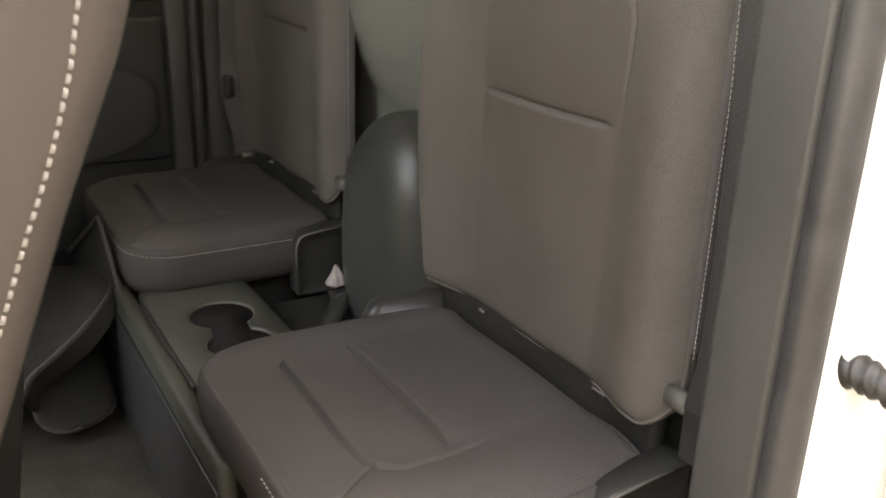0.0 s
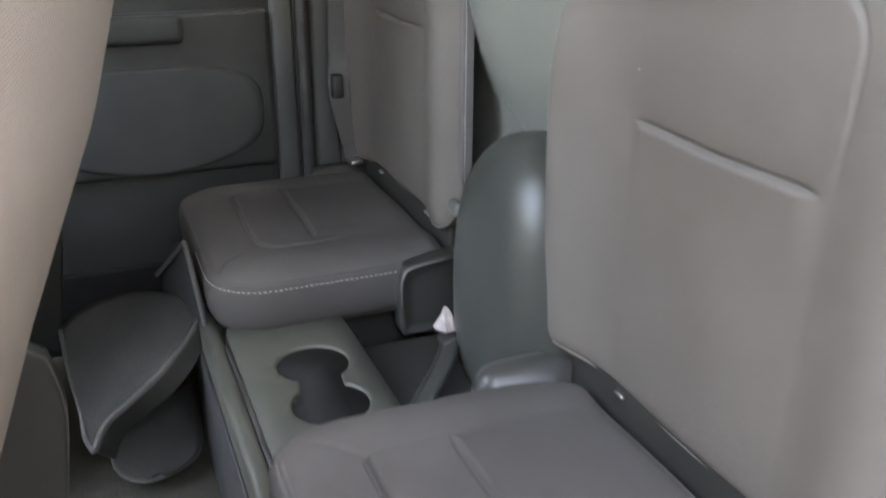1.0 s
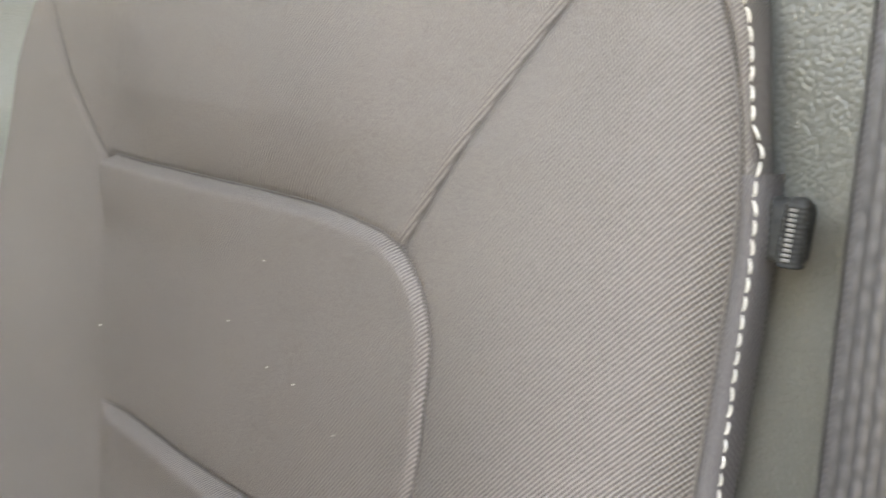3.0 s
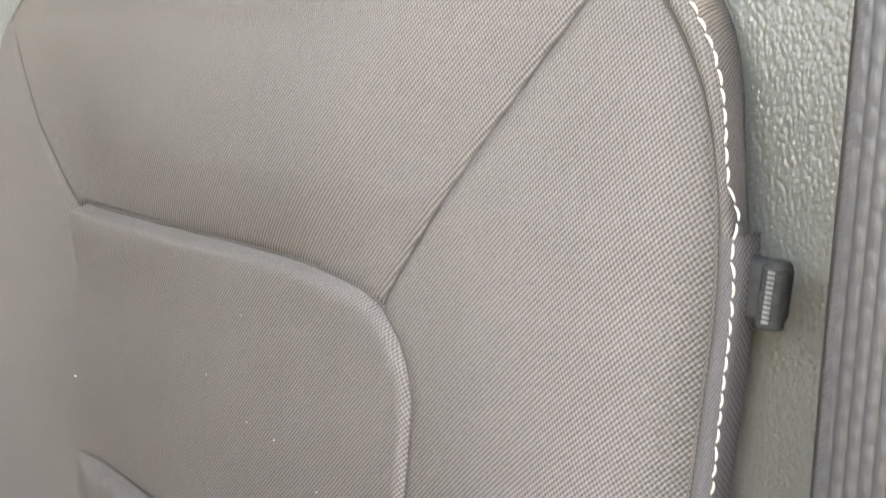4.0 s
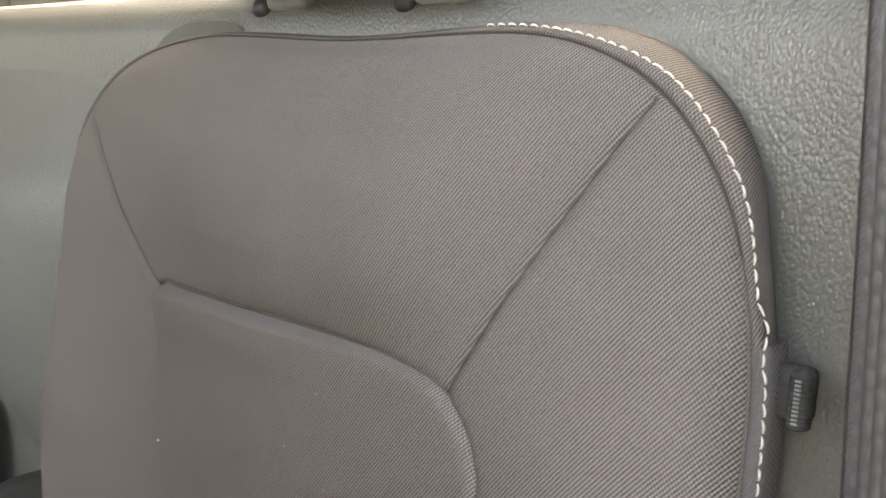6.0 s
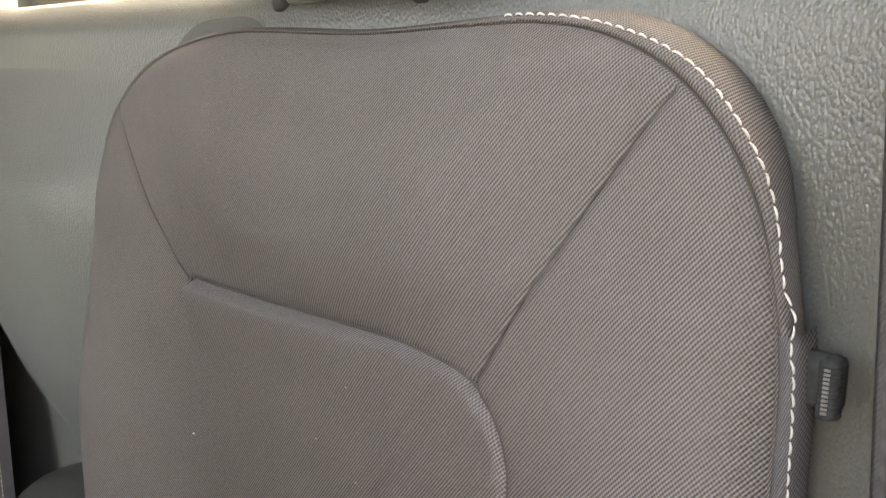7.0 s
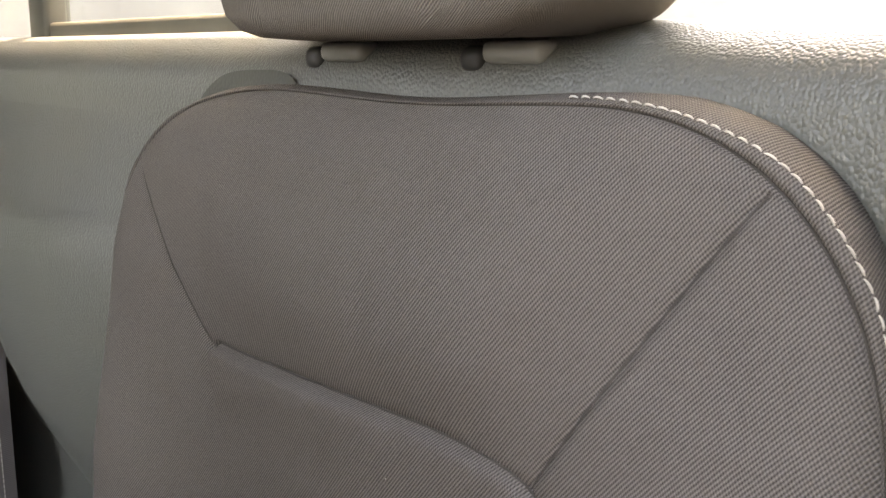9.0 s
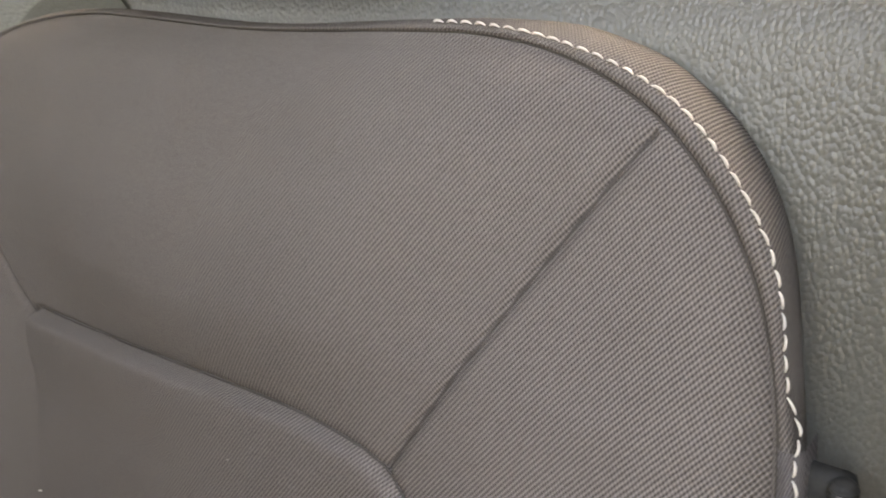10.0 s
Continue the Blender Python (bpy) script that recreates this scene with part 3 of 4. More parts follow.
def rear_seat():
    seat = thing("rear_seat", (CX, -0.05, FLOOR), "dark grey-brown twill jump seat with pale side stitching", "seat", "rear seats")
    lines = panel_lines(0.271, 0.509, 0.840, 0.698, 0.43, [(0.180, 0.937), (0.587, 0.9640)])
    rim = [(0.0004, 0.0024), (0.0010, 0.0022), (0.0018, 0.0006), (0.0030, -0.0002), (0.0044, 0.0004), (0.0054, 0.0022), (0.0064, 0.0032), (0.0082, 0.0066), (0.0100, 0.0120), (0.0106, 0.018), (0.0090, 0.024), (0.005, 0.027)]
    back, flat, outs = pad(back_place, back_span, 0.415, 0.984, 660, 540, back_crown, lines, rim, SEAT, seat, "backrest", 1.0,
                           back_rim)
    run = [i for i, p in enumerate(flat) if (p[0] > 0.50 and p[1] > 0.49)]
    run.sort()
    path_line, path_out = [], []
    for i in run:
        p, o = flat[i], outs[i]
        jog = 0.0022 * math.exp(-((p[1] - 0.889) / 0.006) ** 2)
        low = float(glide(p[1], 0.875, 0.72))
        band = back_rim(p)[0] + jog + 0.0013 * low
        path_line.append(back_place(p[0] + o[0] * band, p[1] + o[1] * band, p[2] + 0.0016 - 0.0024 * float(glide(p[1], 0.892, 0.882)) + 0.0065 * low))
        path_out.append((o[0] * (0.75 + 0.2 * low), -0.66 + 0.36 * low, o[1] * 0.75))
    part("stitching", stitches(path_line, path_out, r=0.00043), THREAD, back, "pale cream topstitch thread")
    # a darker strip of cloth laid over the rim below the loop
    rows = []
    for i in [k for k in run if 0.50 < flat[k][1] < 0.884 and flat[k][0] > 0.55][::4]:
        p, o = flat[i], outs[i]
        rows.append([back_place(p[0] + o[0] * x, p[1] + o[1] * x, p[2] + d) for x, d in ((0.0010, 0.0010), (0.0034, -0.0010), (0.0060, -0.0004), (0.0073, 0.0040), (0.0062, 0.0180))])
    n = len(rows)
    part("edge_flap", with_uv([q for r in rows for q in r], [(i * 5 + j, i * 5 + j + 1, i * 5 + j + 6, i * 5 + j + 5) for i in range(n - 1) for j in range(4)],
                              [[((j + d) * 0.005, rows[i + c][0][2]) for c, d in ((0, 0), (0, 1), (1, 1), (1, 0))] for i in range(n - 1) for j in range(4)]), FLAP, back, "darker woven edging strip")
    # ribbed elastic loop
    loop = []
    for q in np.linspace(0.8605, 0.8800, 60):
        r = (0.0046 + 0.0002 * math.cos(q / 0.0014 * 2 * math.pi)) * math.sqrt(min(1, 0.04 + (0.8806 - q) / 0.0030))
        loop.append([(0.6452 + math.cos(t) * r * 0.8, 0.109 + math.sin(t) * r * 1.0, q) for t in np.linspace(0, 2 * math.pi, 18)[:-1]])
    part("pull_loop", join(lattice(loop, closed=True, cap=True), box((0.6395, 0.117, 0.869), (0.015, 0.008, 0.019), 0.003)), LOOP, back, "shiny black ribbed pull loop")
    ribs = [tube([(0.6446, 0.1042, q), (0.6464, 0.1044, q)], 0.0005, 6) for q in np.arange(0.8628, 0.8778, 0.0014)]
    part("ribbed_insert", join(*ribs), SLEEVE, back, "pale ribbed face of the pull loop")
    # cushion
    lines = panel_lines(0.268, 0.515, 0.257, 0.170, 0.03, [(0.195, 0.325), (0.575, 0.325)], True)
    rim = [(0.0015, 0.001), (0.0035, 0.0), (0.0055, 0.002), (0.008, 0.006), (0.011, 0.016), (0.012, 0.035), (0.010, 0.06), (0.002, 0.076), (-0.02, 0.084)]
    cushion, flat, outs = pad(cushion_place, cushion_span, 0.0, 0.335, 300, 330, cushion_crown, lines, rim, SEAT_SHADED, seat, "cushion", 1.1)
    run = sorted(i for i, p in enumerate(flat) if p[0] > 0.45 and p[1] > 0.03)
    sl = [cushion_place(flat[i][0] + outs[i][0] * 0.0092, flat[i][1] + outs[i][1] * 0.0092, flat[i][2] + 0.0095) for i in run]
    so = [(outs[i][0] * 0.75, -outs[i][1] * 0.75, 0.66) for i in run]
    part("stitching", stitches(sl, so, 0.0050, 0.0075, 0.00038), THREAD, cushion, "pale cream topstitch thread")
    # moulded hinge covers at both sides of the cushion's rear, with a raised lip
    for side, x in ((-1, 0.168), (1, 0.632)):
        out = [(0.120, 0.262), (0.020, 0.262), (0.010, 0.267), (0.006, 0.278), (0.004, 0.345), (0.010, 0.366), (0.026, 0.376), (0.120, 0.385)] if side > 0 else [(0.120, 0.262), (0.020, 0.262), (0.0, 0.270), (-0.014, 0.285), (-0.016, 0.352), (-0.008, 0.380), (0.016, 0.392), (0.120, 0.396)]
        out = [tuple(v)[:2] for v in curve([(*p, 0) for p in out], 40)]
        rows = []
        for inset, dx in ((0.0, -0.020), (0.0, 0.012), (0.0012, 0.0155), (0.0045, 0.016), (0.007, 0.0125), (0.020, 0.0120)):
            rows.append([(x + side * dx, y + (0.066 - y) * inset / 0.05, z + (0.318 - z) * inset / 0.05) for y, z in out])
        cover = part("hinge_cover", lattice(rows, closed=True, cap=True), HINGE, seat, "smooth black moulded hinge cover")
        # only the stretch of lip that shines, its highlight put into a paler colour
        part("lip", tube([(x + side * 0.0155, y + (0.066 - y) * 0.04, z + (0.318 - z) * 0.04) for y, z in out[19:37]], [0.0021 * min(1, 0.25 + k / 6, 0.25 + (17 - k) / 8) for k in range(18)], 8), EDGE, cover, "raised lip with its glint painted pale")
    part("seat_base", box((CX, -0.075, 0.18), (0.40, 0.27, 0.24), 0.03, 3), PLASTIC, seat, "dark plastic seat box")
    part("rear_bracket", box((CX, 0.108, 0.345), (0.44, 0.022, 0.155), 0.008, 2), PLASTIC, seat, "dark plastic bracket below the backrest")
    # pivot cap, with a bright pressed washer, at the foot of the backrest
    cap = [[(0.652 - k, 0.096 + r * math.cos(t), 0.455 + r * 1.35 * math.sin(t)) for t in np.linspace(0, 2 * math.pi, 25)[:-1]]
           for k, r in ((0.025, 0.009), (-0.001, 0.009), (-0.004, 0.0078), (-0.005, 0.005))]
    part("pivot_cap", lattice(cap, closed=True, cap=True), EDGE, seat, "grey round pivot cap")
    lint = []
    for x, z, s in ((0.279, 0.746, 0.6), (0.403, 0.782, 0.35), (0.428, 0.816, 0.3), (0.434, 0.769, 0.3), (0.453, 0.767, 0.35), (0.481, 0.754, 0.3)):
        bm = bmesh.new()
        bmesh.ops.create_icosphere(bm, subdivisions=1, radius=0.0011 * s)
        bmesh.ops.translate(bm, verts=bm.verts, vec=(x, 0.0905, z))
        lint.append(bm)
    tagged(part("lint", join(*lint), THREAD, back, "tiny pale specks of lint"), kind="stuff")
    for x, w in ((0.291, 0.014), (0.528, 0.022)):
        part("trim_clip", box((x, 0.094, 0.409), (w, 0.006, 0.004), 0.0012), STEEL, seat, "small bright metal trim clip")
    return seat


SLEEVE = worn("sleeve_plastic", (0.15, 0.15, 0.143), (0.20, 0.20, 0.19), 0.35)
LOOP = worn("loop_elastic", (0.024, 0.026, 0.026), (0.044, 0.046, 0.046), 0.65, scale=300.0, spec=0.15)
near_seat = rear_seat()
far_seat = copy_thing(near_seat, pose(CX - 0.82, -0.040, FLOOR))

# ---- headrests on the rear sill ----


def headrest(cx):
    head = thing("headrest", (cx, 0.145, 0.985), "grey-brown cloth headrest on two posts above the rear sill", "headrest", "headrests")
    rows = []
    for z, hx, hy in ((1.004, 0.085, 0.030), (1.0045, 0.108, 0.042), (1.007, 0.119, 0.050), (1.014, 0.127, 0.056), (1.04, 0.137, 0.060), (1.09, 0.142, 0.060), (1.14, 0.139, 0.055), (1.17, 0.128, 0.046), (1.182, 0.10, 0.03)):
        ring = []
        for t in np.linspace(0, 2 * math.pi, 97)[:-1]:
            c, s = math.cos(t), math.sin(t)
            k = (abs(c) ** 3.2 + abs(s) ** 3.2) ** (-1 / 3.2)
            x, y = hx * c * k, hy * s * k
            groove = 0.003 * math.exp(-((abs(x) - 0.062) / 0.003) ** 2) * (s < 0)
            ring.append((cx - 0.003 + x * 0.98, 0.140 + y + groove, z + 0.0045 + (0.008 * (abs(x) / 0.14) ** 4 + 0.022 * (max(x - 0.055, 0) / 0.085) ** 2) * max(0, 1 - (z - 1.004) / 0.09)))
        rows.append(ring)
    part("pad", cloth(rows), SEAT, head)
    for s in (-1, 1):
        x = cx - 0.006 + s * 0.0575
        part("post", tube([(x, 0.152, 0.998), (x, 0.152, 1.04)], 0.006, 16), STEEL, head, "bright steel post")
        sleeve = part("guide_sleeve", box((x - 0.002, 0.149, 1.0040), (0.034, 0.026, 0.010), 0.0042, 3), SLEEVE, head, "grey plastic post sleeve")
        part("release_button", box((x - 0.026, 0.145, 1.0010), (0.014, 0.018, 0.012), 0.005, 3), BLACK, sleeve, "small black release button")
    return head


headrest(0.404)
headrest(0.404 - 0.82)

# shallow latch recesses behind the backrests' inner shoulders, their shade painted as dark plates
for cx in (0.252, 0.252 - 0.82):
    arch = curve([(cx - 0.064, 0.128, 0.925), (cx - 0.055, 0.128, 0.966), (cx - 0.024, 0.128, 0.989), (cx + 0.020, 0.128, 0.994), (cx + 0.050, 0.128, 0.990), (cx + 0.064, 0.128, 0.966), (cx + 0.066, 0.128, 0.925)], 40)
    setting("trim_recess_shade", lattice([[(p.x, 0.1335, p.z) for p in arch], [(cx + (p.x - cx) * 0.9, 0.1325, 0.925 + (p.z - 0.925) * 0.9) for p in arch], [(cx + (p.x - cx) * 0.1, 0.1322, 0.93) for p in arch]]), RECESS_SHADE, "dark plate painted as the shade of a latch recess", "trim")

# padded vinyl swelling of the wall between the backrests, rounded at its inner side and curving under at its foot
face_y, face_z = zip(*wall_profile[:14])
rows = []
for z in np.linspace(0.560, 0.985, 120):
    row = []
    for x in np.linspace(-0.420, 0.300, 160):
        low = 0.572 + 0.040 * float(glide(x, -0.09, -0.20))
        foot = math.sqrt(1 - (1 - min(max((z - low) / 0.11, 0), 1)) ** 2)
        side = (1 - 0.80 * float(glide(x, -0.15, -0.27))) * (1 - 0.5 * float(glide(x, 0.0, 0.28)))
        proud = foot * side * (0.42 + 0.58 * float(glide(z, 0.58, 0.86))) * float(glide(z, 0.985, 0.84))
        row.append((x, 0.135 + float(np.interp(z, face_z, face_y)) + 0.003 - 0.042 * proud, z))
    rows.append(row)
setting("trim_wall_pad", lattice(rows), VINYL, "padded grey vinyl swelling between the rear backrests", "trim")

# ---- rear window ----
MULLION = worn("frame_rubber", (0.05, 0.05, 0.042), (0.08, 0.08, 0.068), 0.5)
win = thing("window_1", (0, 0.21, 1.0), "rear window with dark sliding centre frame", "window", kind="structure")
for a, b in ((-0.73, -0.215), (-0.175, 0.279), (0.301, 0.73)):
    p = part("pane", box(((a + b) / 2, 0.212, 1.21), (b - a, 0.004, 0.40), 0), GLASS, win, "", False)
    p.visible_shadow = False
for x, w in ((-0.195, 0.042), (0.29, 0.022)):
    part("mullion", box((x, 0.205, 1.21), (w, 0.030, 0.42), 0.006), MULLION, win, "dark rubber-edged mullion")
part("rail", box((0.0525, 0.205, 1.022), (0.455, 0.024, 0.020), 0.004), MULLION, win, "dark lower rail of the sliding pane")

# ---- between the seats ----


def console():
    con = thing("centre_console", (0, -0.15, FLOOR), "olive-grey plastic console with two joined cup holders", "console")
    top, cups, r = 0.303, ((-0.075, -0.146), (0.030, -0.149)), 0.048
    # rim of the joined cup holders, as one outline
    mid = ((cups[0][0] + cups[1][0]) / 2, (cups[0][1] + cups[1][1]) / 2)

    def hole(d):
        """The joined outline, widened by d."""
        rr, w = r + d, 0.028 + d
        a0 = math.degrees(math.asin(w / rr))
        out = arc(cups[1], rr, 0, 180 - a0, 28) + arc(cups[0], rr, a0, 360 - a0, 56) + arc(cups[1], rr, 180 + a0, 360, 28)
        return out[:-1]

    outer = []
    for x, y in hole(0.0):
        t = math.atan2(y - mid[1], x - mid[0])
        c, s = math.cos(t), math.sin(t)
        k = (abs(c / 0.235) ** 7 + abs(s / 0.088) ** 7) ** (-1 / 7)
        outer.append((mid[0] + c * k, -0.1555 + s * k))
    rows = [[(x, y, FLOOR) for x, y in outer], [(x, y, top - 0.012) for x, y in outer]]
    for f, dz in ((0.985, 0.004), (0.96, 0.0)):
        rows.append([(mid[0] + (x - mid[0]) * f, -0.1555 + (y + 0.1555) * f, top - dz) for x, y in outer])
    rows += [[(x, y, top - dz) for x, y in hole(d)] for d, dz in ((0.004, 0.0), (0.002, 0.0006), (0.0, 0.004))]
    part("body", lattice(rows, closed=True), CONSOLE, con)
    # the wells' depth shade is painted in with a near-black colour
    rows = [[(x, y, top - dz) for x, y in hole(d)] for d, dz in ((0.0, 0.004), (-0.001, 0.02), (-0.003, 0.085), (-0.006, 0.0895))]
    part("cup_well", lattice(rows, closed=True, cap=True), SHADE_BLACK, con, "cup holder well, its deep shade painted near-black")
    part("cup_liner", join(*[tube([(c[0], c[1], top - 0.090), (c[0], c[1], top - 0.084)], 0.041, 32) for c in cups]), SHADE_BLACK, con, "rubber liner of the cup holders, near-black for shade")
    part("coin", tube([(0.026, -0.153, top - 0.084), (0.026, -0.153, top - 0.081)], 0.014, 20), PAPER, con, "pale scrap in the cup holder")
    part("front_ledge", box((0.0, -0.2595, 0.1815), (0.64, 0.026, 0.243), 0.010, 3), CONSOLE, con, "olive-grey front ledge beside a dark joint")
    part("kick_panel", box((0.0, -0.2745, 0.165), (0.64, 0.005, 0.205), 0.002), BLACK, con, "black lower kick panel")
    part("joint", box((-0.02, -0.2450, 0.300), (0.30, 0.005, 0.006), 0.001), BLACK, con, "dark joint line")
    part("rear_tray", box((-0.01, 0.018, 0.165), (0.30, 0.168, 0.21), 0.018, 3), PLASTIC, con, "dark plastic rear tray")
    return con


console()
# rounded cover between the backrests
rows = []
for v in np.linspace(-math.pi / 2, math.pi / 2, 48):
    row = []
    for u in np.linspace(0, 2 * math.pi, 65)[:-1]:
        sp = lambda w, e: math.copysign(abs(w) ** e, w)
        row.append((0.030 + 0.152 * sp(math.cos(v), 0.86) * sp(math.cos(u), 0.72), 0.135 + 0.092 * sp(math.cos(v), 0.80) * sp(math.sin(u), 0.80), 0.398 + 0.218 * sp(math.sin(v), 0.80)))
    rows.append(row)
tagged(part("centre_cover", lattice(rows, closed=True), POD, None, "smooth dark moulded cover bulging between the backrests"), category="cover")

# buckle stalk with a paper tag
buckle = thing("seat_belt_buckle", (-0.09, 0.02, 0.27), "black belt buckle stalk with a crumpled pale tag", "buckle")
part("stalk", ribbon([(0.060, -0.050, 0.262), (0.030, -0.026, 0.276), (-0.005, 0.008, 0.288), (-0.036, 0.034, 0.297), (-0.064, 0.050, 0.302)], [(0.55, 0.60, 0.30)] * 5, 0.030, 0.007, 24), HINGE, buckle, "black plastic stalk sleeve")
part("stalk_edge", tube(curve([(0.052, -0.060, 0.262), (0.022, -0.036, 0.276), (-0.013, -0.002, 0.288), (-0.044, 0.024, 0.296), (-0.070, 0.040, 0.300)], 24), 0.0028, 8), POD, buckle, "smooth shiny edge of the sleeve")
part("buckle_head", box((-0.070, 0.053, 0.302), (0.030, 0.034, 0.016), 0.005, 3, Matrix.Rotation(0.3, 4, "X")), BLACK, buckle)
rng = random.Random(7)
bm = bmesh.new()
bmesh.ops.create_icosphere(bm, subdivisions=2, radius=0.020)
for v in bm.verts:
    up = max(v.co.z, 0) / 0.020
    v.co = Vector((v.co.x * 0.8 * (1 - 0.85 * up), v.co.y * 0.9 * (1 - 0.7 * up), v.co.z * (1.9 if v.co.z > 0 else 0.35))) * rng.uniform(0.78, 1.18) + Vector((-0.080, 0.050, 0.317))
part("paper_tag", bm, PAPER, buckle, "crumpled pale pinkish tag", False)

# ---- seat belts ----
belt = thing("seat_belt", (0.68, 0.08, 0.43), "grey woven seat belt hanging along the door pillar", "seat belt", "seat belts")
part("webbing", ribbon([(0.680, 0.058, 1.42), (0.686, 0.059, 1.10), (0.6965, 0.061, 0.90), (0.706, 0.063, 0.72), (0.700, 0.074, 0.54), (0.676, 0.090, 0.45)],
                       [(1, 0.04, 0)] * 6, 0.047, 0.0014, 90), BELT, belt)
part("anchor", box((0.676, 0.094, 0.43), (0.046, 0.014, 0.06), 0.005, 3), BLACK, belt, "black anchor cover")
belt = thing("seat_belt", (-0.65, 0.08, 0.41), "dark seat belt along the far door pillar", "seat belt", "seat belts")
part("webbing", ribbon([(-0.700, 0.085, 1.42), (-0.698, 0.085, 0.90), (-0.680, 0.075, 0.62), (-0.663, 0.068, 0.53), (-0.640, 0.088, 0.41)], [(0.25, 0.95, 0)] * 5, 0.040, 0.0014, 60), BELT, belt)
part("tongue", box((-0.658, 0.062, 0.545), (0.024, 0.022, 0.045), 0.006, 3), BLACK, belt, "black latch tongue")
part("anchor", box((-0.632, 0.084, 0.404), (0.045, 0.026, 0.010), 0.003, 2), STEEL, belt, "bright metal anchor plate")

# ---- near door opening ----
setting("door_frame_trim", box((0.7555, 0.078, 0.74), (0.067, 0.10, 1.36), 0.008, 3), TRIM, "grey plastic pillar trim of the door opening", "trim")
setting("door_seal", tube([(0.820, 0.014, z) for z in np.linspace(0.06, 1.42, 12)], 0.0150, 14), RUBBER, "grey rubber door seal", "seal")
setting("door_frame_gap", box((0.7965, 0.080, 0.74), (0.015, 0.10, 1.36), 0.002), BLACK, "dark joint behind the seal", "trim")
setting("door_frame", box((0.828, 0.089, 0.74), (0.046, 0.14, 1.40), 0.008, 3), PAINT, "cream painted door pillar", "pillar")

# ---- far door and pillar ----


def far_door():
    door = thing("door_1", (-0.73, -0.5, 0.25), "dark moulded door panel with armrest and map pocket, closed", "door", kind="structure")
    part("panel", box((-0.750, -0.56, 0.54), (0.030, 1.08, 0.68), 0.010, 3), DOOR, door)
    part("upper_panel", box((-0.733, -0.46, 0.758), (0.020, 0.82, 0.088), 0.018, 4), DOOR, door)
    part("lower_panel", box((-0.735, -0.44, 0.535), (0.026, 0.79, 0.300), 0.012, 4), DOOR, door, "raised lower panel of the door")
    part("armrest", box((-0.722, -0.51, 0.656), (0.032, 0.62, 0.052), 0.014, 4), DOOR, door, "dark armrest ledge")
    rows = []
    for k, dx in ((1.0, -0.012), (1.0, 0.010), (0.97, 0.017), (0.9, 0.018), (0.2, 0.014)):
        ring = []
        for t in np.linspace(0, 2 * math.pi, 61)[:-1]:
            c, s = math.cos(t), math.sin(t)
            q = (abs(c) ** 3.4 + abs(s) ** 3.4) ** (-1 / 3.4)
            ring.append((-0.731 + dx * 0.8, -0.27 + 0.205 * c * q * k, 0.495 + (0.095 if s > 0 else 0.11 * (1 - 0.35 * abs(c) ** 1.5)) * s * q * k))
        rows.append(ring)
    part("map_pocket", lattice(rows, closed=True, cap=True), DOOR, door, "bulging map pocket")
    part("window_frame", join(box((-0.765, -0.05, 1.16), (0.03, 0.09, 0.56), 0.01), box((-0.755, -0.56, 0.925), (0.04, 1.05, 0.12), 0.01), box((-0.765, -0.30, 1.2), (0.03, 0.44, 0.48), 0.01)), BLACK, door)
    pane = part("pane", box((-0.765, -0.56, 1.15), (0.004, 1.0, 0.52), 0), GLASS, door, "", False)
    pane.visible_shadow = False
    return door


far_door()
setting("door_seal", tube([(-0.728, 0.018, z) for z in np.linspace(0.06, 1.42, 12)], 0.013, 12), RUBBER, "dark rubber door seal", "seal")
setting("door_frame_trim", box((-0.737, 0.058, 0.74), (0.036, 0.052, 1.36), 0.010, 3), POST, "grey plastic pillar trim", "trim")
setting("trim_door_post", box((-0.740, -0.021, 0.74), (0.034, 0.042, 1.36), 0.008, 3), POST, "grey plastic door post trim", "trim")
setting("door_frame_gap", box((-0.743, 0.0035, 0.74), (0.03, 0.006, 1.36), 0.001), BLACK, "dark joint beside the seal", "trim")

# ---- front seat, its back towards the rear ----
front = thing("front_seat", (0.385, -0.60, FLOOR), "pale grey-brown cloth front seat with cream stitching", "seat", "front seats")


def front_ring(z):
    """Half width, half depth and middle of the backrest at a height."""
    hx = 0.235 - 0.06 * max(z - 0.88, 0) / 0.2
    hy = 0.062 * (1 - 0.3 * max(z - 0.85, 0) / 0.25)
    rear = float(np.interp(z, (0.34, 0.57, 0.70, 0.75, 0.80, 0.86, 1.1), (-0.550, -0.463, -0.414, -0.393, -0.372, -0.354, -0.302)))
    return hx, hy, rear - hy


rows = []
for z in np.linspace(0.34, 1.03, 60):
    hx, hy, cy = front_ring(z)
    ring = []
    for t in np.linspace(0, 2 * math.pi, 97)[:-1]:
        c, s = math.cos(t), math.sin(t)
        q = (abs(c) ** 3.2 + abs(s) ** 3.2) ** (-1 / 3.2)
        ring.append((0.385 + hx * c * q, cy + hy * s * q, z))
    rows.append(ring)
fb = part("backrest", cloth(rows), FRONT, front)
part("cushion", box((0.385, -0.78, 0.33), (0.47, 0.48, 0.14), 0.05, 4), FRONT, front)
shield = [(-0.66, 0.10), (-0.66, 0.50), (-0.56, 0.52), (-0.49, 0.515), (-0.450, 0.500), (-0.440, 0.470), (-0.437, 0.430), (-0.446, 0.360), (-0.462, 0.25), (-0.485, 0.10)]
shield = [tuple(p)[:2] for p in curve([(*p, 0) for p in shield], 48)]
rows = [[(0.150 + dx, y + (-0.55 - y) * k, z + (0.42 - z) * k) for y, z in shield] for dx, k in ((-0.012, 0.0), (0.004, 0.0), (0.009, 0.02), (0.010, 0.06))]
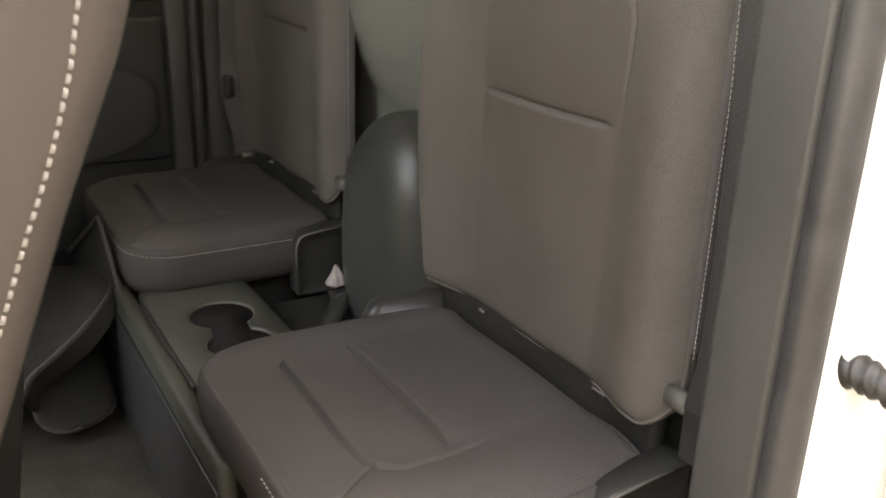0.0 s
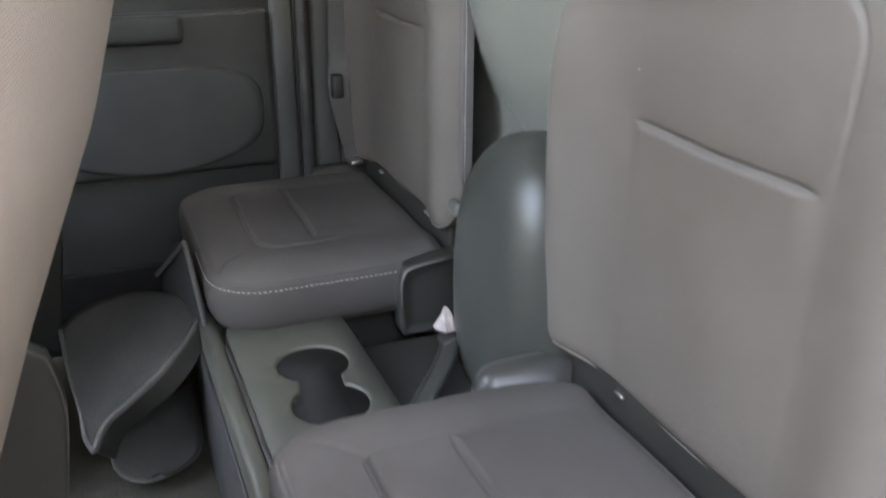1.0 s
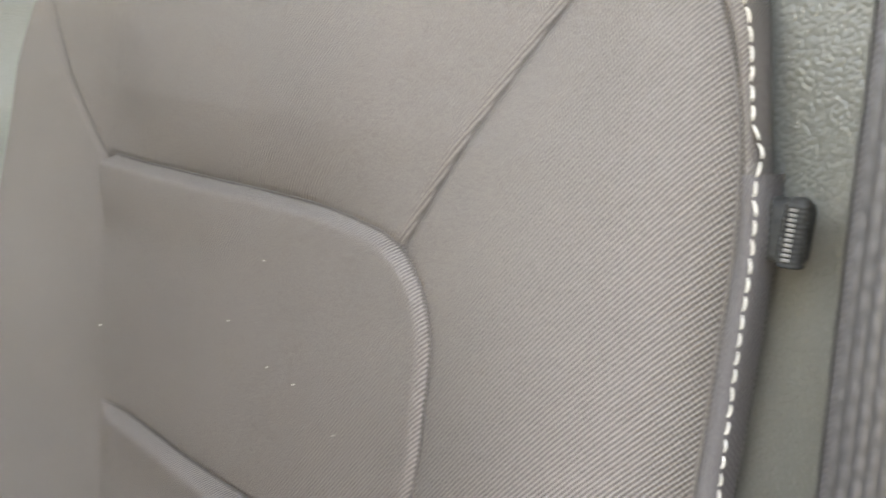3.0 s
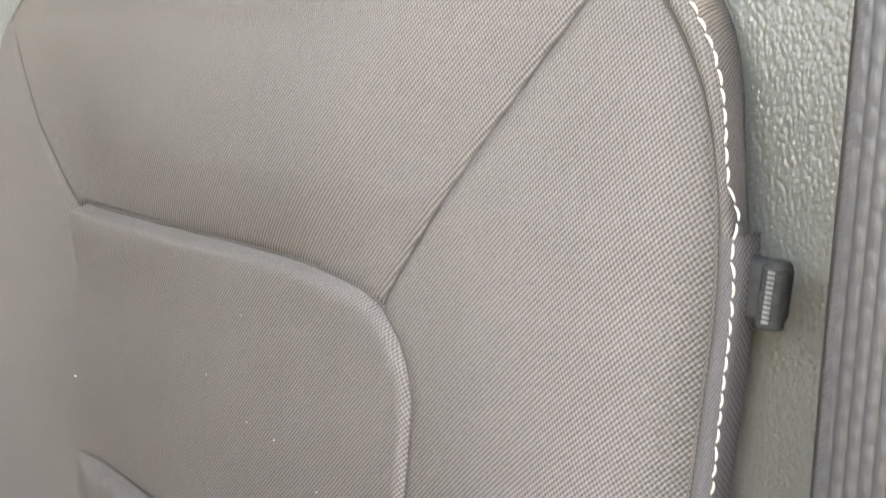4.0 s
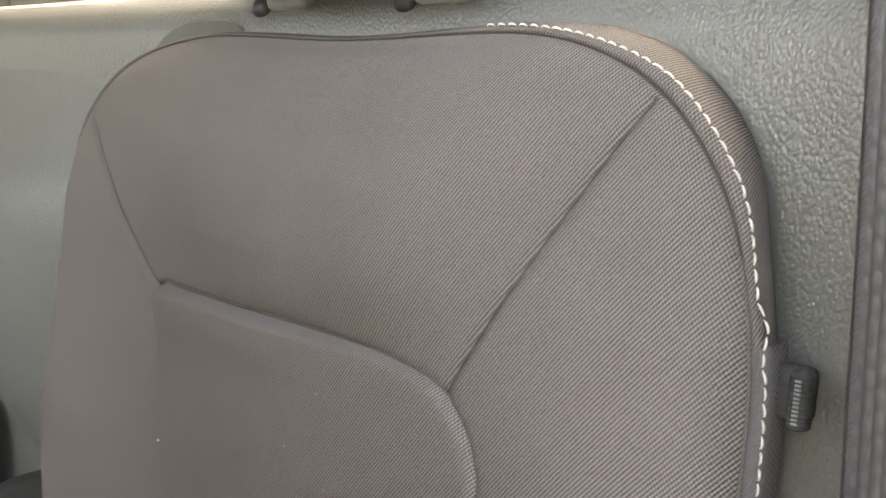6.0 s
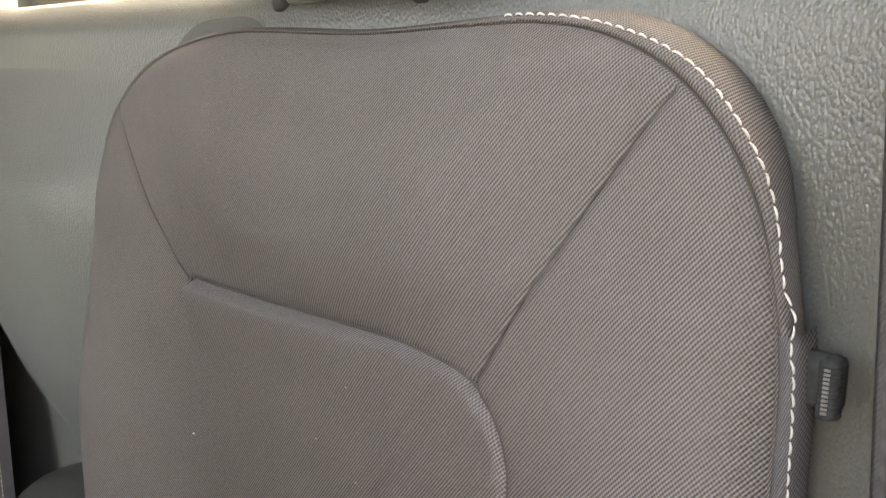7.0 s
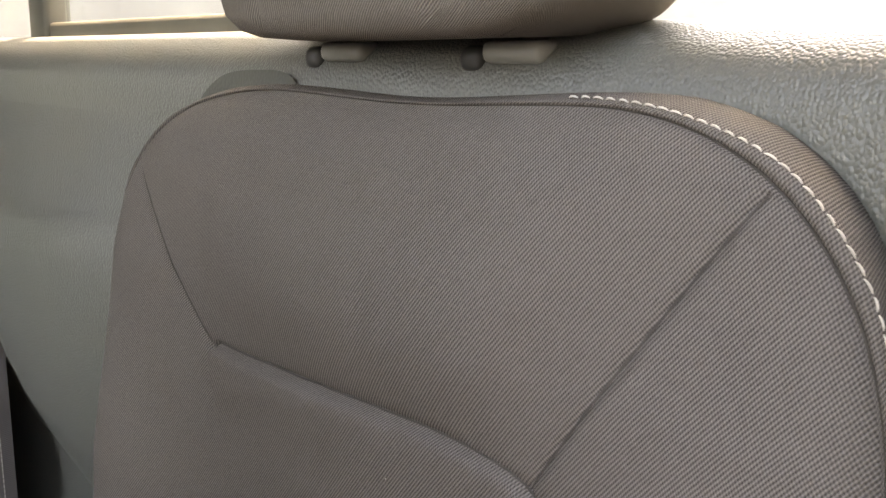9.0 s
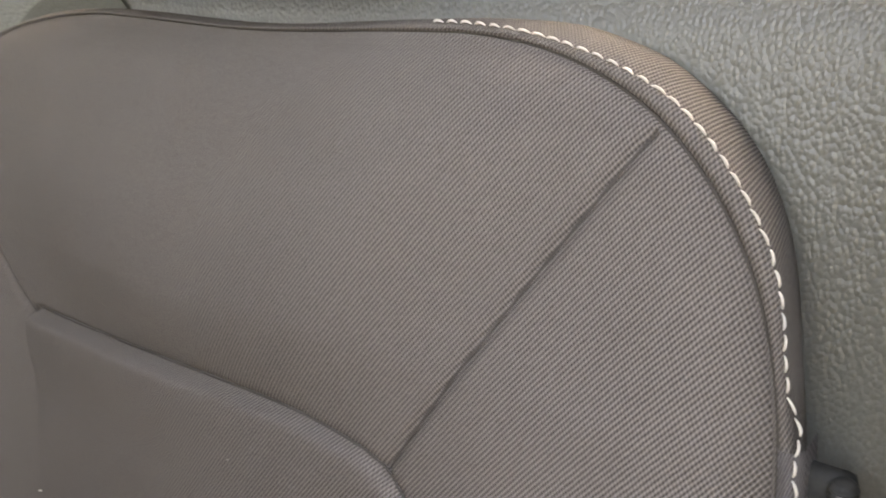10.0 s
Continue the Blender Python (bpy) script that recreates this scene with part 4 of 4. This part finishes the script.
side = part("side_shield", lattice(rows, closed=True, cap=True), PLASTIC, front, "dark plastic side shield over the recliner")
# thin tube added along the shield's edge to stand for its highlight
part("glint_rim", tube([(0.158, y - 0.001, z) for y, z in shield[26:38]], [0.0014 * min(1, 0.3 + k / 4, 0.3 + (11 - k) / 4) for k in range(12)], 8), BLACK, side, "thin rim added for a line of glint")
part("seat_base", box((0.385, -0.76, 0.16), (0.40, 0.42, 0.22), 0.02, 2), PLASTIC, front, "dark plastic seat base")
line, outs = [], []
for z in np.linspace(0.40, 0.98, 80):
    hx, hy, cy = front_ring(z)
    turn = 0.16 + 0.16 * float(glide(z, 0.86, 0.72))
    c, s = math.cos(turn), math.sin(turn)
    q = (abs(c) ** 3.2 + abs(s) ** 3.2) ** (-1 / 3.2)
    line.append((0.385 + hx * c * q + 0.0008, cy + hy * s * q, z))
    outs.append((0.93, 0.36, 0))
part("stitching", stitches(line, outs, 0.0060, 0.0085, 0.0007), THREAD, fb, "cream topstitch thread")
copy_thing(front, pose(-0.385, -0.60, FLOOR))

# ---- folded floor mat ----
fmat = thing("floor_mat", (-0.25, -0.36, FLOOR), "black carpet floor mat folded over on itself", "mat")


def sheet(edge_a, edge_b, belly=0.0, n=24, m=12):
    """A thick carpet leaf between two edge lines."""
    p, q = curve(edge_a, n), curve(edge_b, n)
    rows = []
    for i in range(m):
        k = i / (m - 1)
        rows.append([a.lerp(b, k) + Vector((0, 0, belly * math.sin(math.pi * k))) for a, b in zip(p, q)])
    bm = lattice(rows)
    bmesh.ops.solidify(bm, geom=bm.faces[:], thickness=0.006)
    return bm


fold = [(-0.308, -0.267, 0.3), (-0.25, -0.28, 0.295), (-0.195, -0.328, 0.272), (-0.186, -0.382, 0.232), (-0.175, -0.418, 0.21), (-0.147, -0.437, 0.188)]
loop_edge = [(-0.284, -0.26, 0.288), (-0.224, -0.284, 0.262), (-0.204, -0.324, 0.226), (-0.214, -0.364, 0.192), (-0.22, -0.401, 0.163), (-0.211, -0.417, 0.13), (-0.191, -0.404, 0.108), (-0.184, -0.372, 0.097), (-0.201, -0.323, 0.095), (-0.234, -0.293, 0.1), (-0.301, -0.286, 0.12), (-0.373, -0.286, 0.14)]
far_edge = [(-0.335, -0.264, 0.300), (-0.375, -0.300, 0.302), (-0.415, -0.360, 0.295), (-0.440, -0.430, 0.270), (-0.411, -0.468, 0.25), (-0.285, -0.458, 0.232)]
part("upper_leaf", sheet(fold, far_edge, 0.008), MAT, fmat)
part("folded_leaf", sheet(fold, loop_edge[:6], 0.0), MAT, fmat)
part("lower_leaf", sheet(loop_edge[3:8], loop_edge[:7:-1] + [(-0.192, -0.348, 0.096)], 0.004), MAT, fmat)
stand = [(-0.225, -0.262, 0.270), (-0.255, -0.268, 0.330), (-0.285, -0.272, 0.375), (-0.312, -0.275, 0.408)]
part("standing_leaf", sheet(stand, [(-0.40, -0.30, 0.24), (-0.42, -0.31, 0.29), (-0.40, -0.30, 0.34), (-0.36, -0.285, 0.39)]), MAT, fmat)
for e in (fold, loop_edge, [fold[-1], (-0.177, -0.446, 0.195), (-0.217, -0.448, 0.214), (-0.285, -0.458, 0.232), (-0.411, -0.468, 0.25)], stand, [(-0.312, -0.275, 0.408), (-0.345, -0.290, 0.375), (-0.40, -0.315, 0.325)]):
    part("binding", tube(curve(e, 36), 0.0036, 8), BINDING, fmat, "raised grey edge binding")

# ---- open rear door, swung out from the cab's rear corner ----
od = thing("open_door", (0.90, 0.10, 0.12), "white painted open rear door with a black cable boot at its hinge", "door")
swing = Matrix.Rotation(0.62, 4, "Z")


def on_door(x, y, z):
    return Matrix.Translation((0.870, 0.075, 0)) @ swing @ Vector((x, y, z))


part("door_shell", box(on_door(0.42, 0.03, 0.58), (0.84, 0.06, 0.95), 0.02, 3, swing), WHITE, od)
part("inner_panel", box(on_door(0.46, -0.010, 0.52), (0.66, 0.03, 0.66), 0.015, 3, swing), DOOR, od, "dark moulded inner door panel")
rows = []
for i, k in enumerate(np.linspace(0, 1, 22)):
    p = Vector((0.848, 0.028, 0.605)).lerp(Vector((0.915, 0.070, 0.575)), k) + Vector((0, -0.008 * math.sin(math.pi * k), 0.006 * math.sin(math.pi * k)))
    r = 0.0125 + 0.0025 * math.cos(i * math.pi * 0.75) - 0.003 * k
    rows.append([p + Vector((-0.25 * math.sin(t) * r, 0.9 * math.cos(t) * r, math.sin(t) * r)) for t in np.linspace(0, 2 * math.pi, 21)[:-1]])
part("cable_boot", lattice(rows, closed=True, cap=True), BLACK, od, "ribbed black rubber cable boot")
for z in (0.30, 0.86):
    part("hinge", box((0.872, 0.055, z), (0.05, 0.03, 0.06), 0.006, 2), WHITE, od, "white painted hinge")
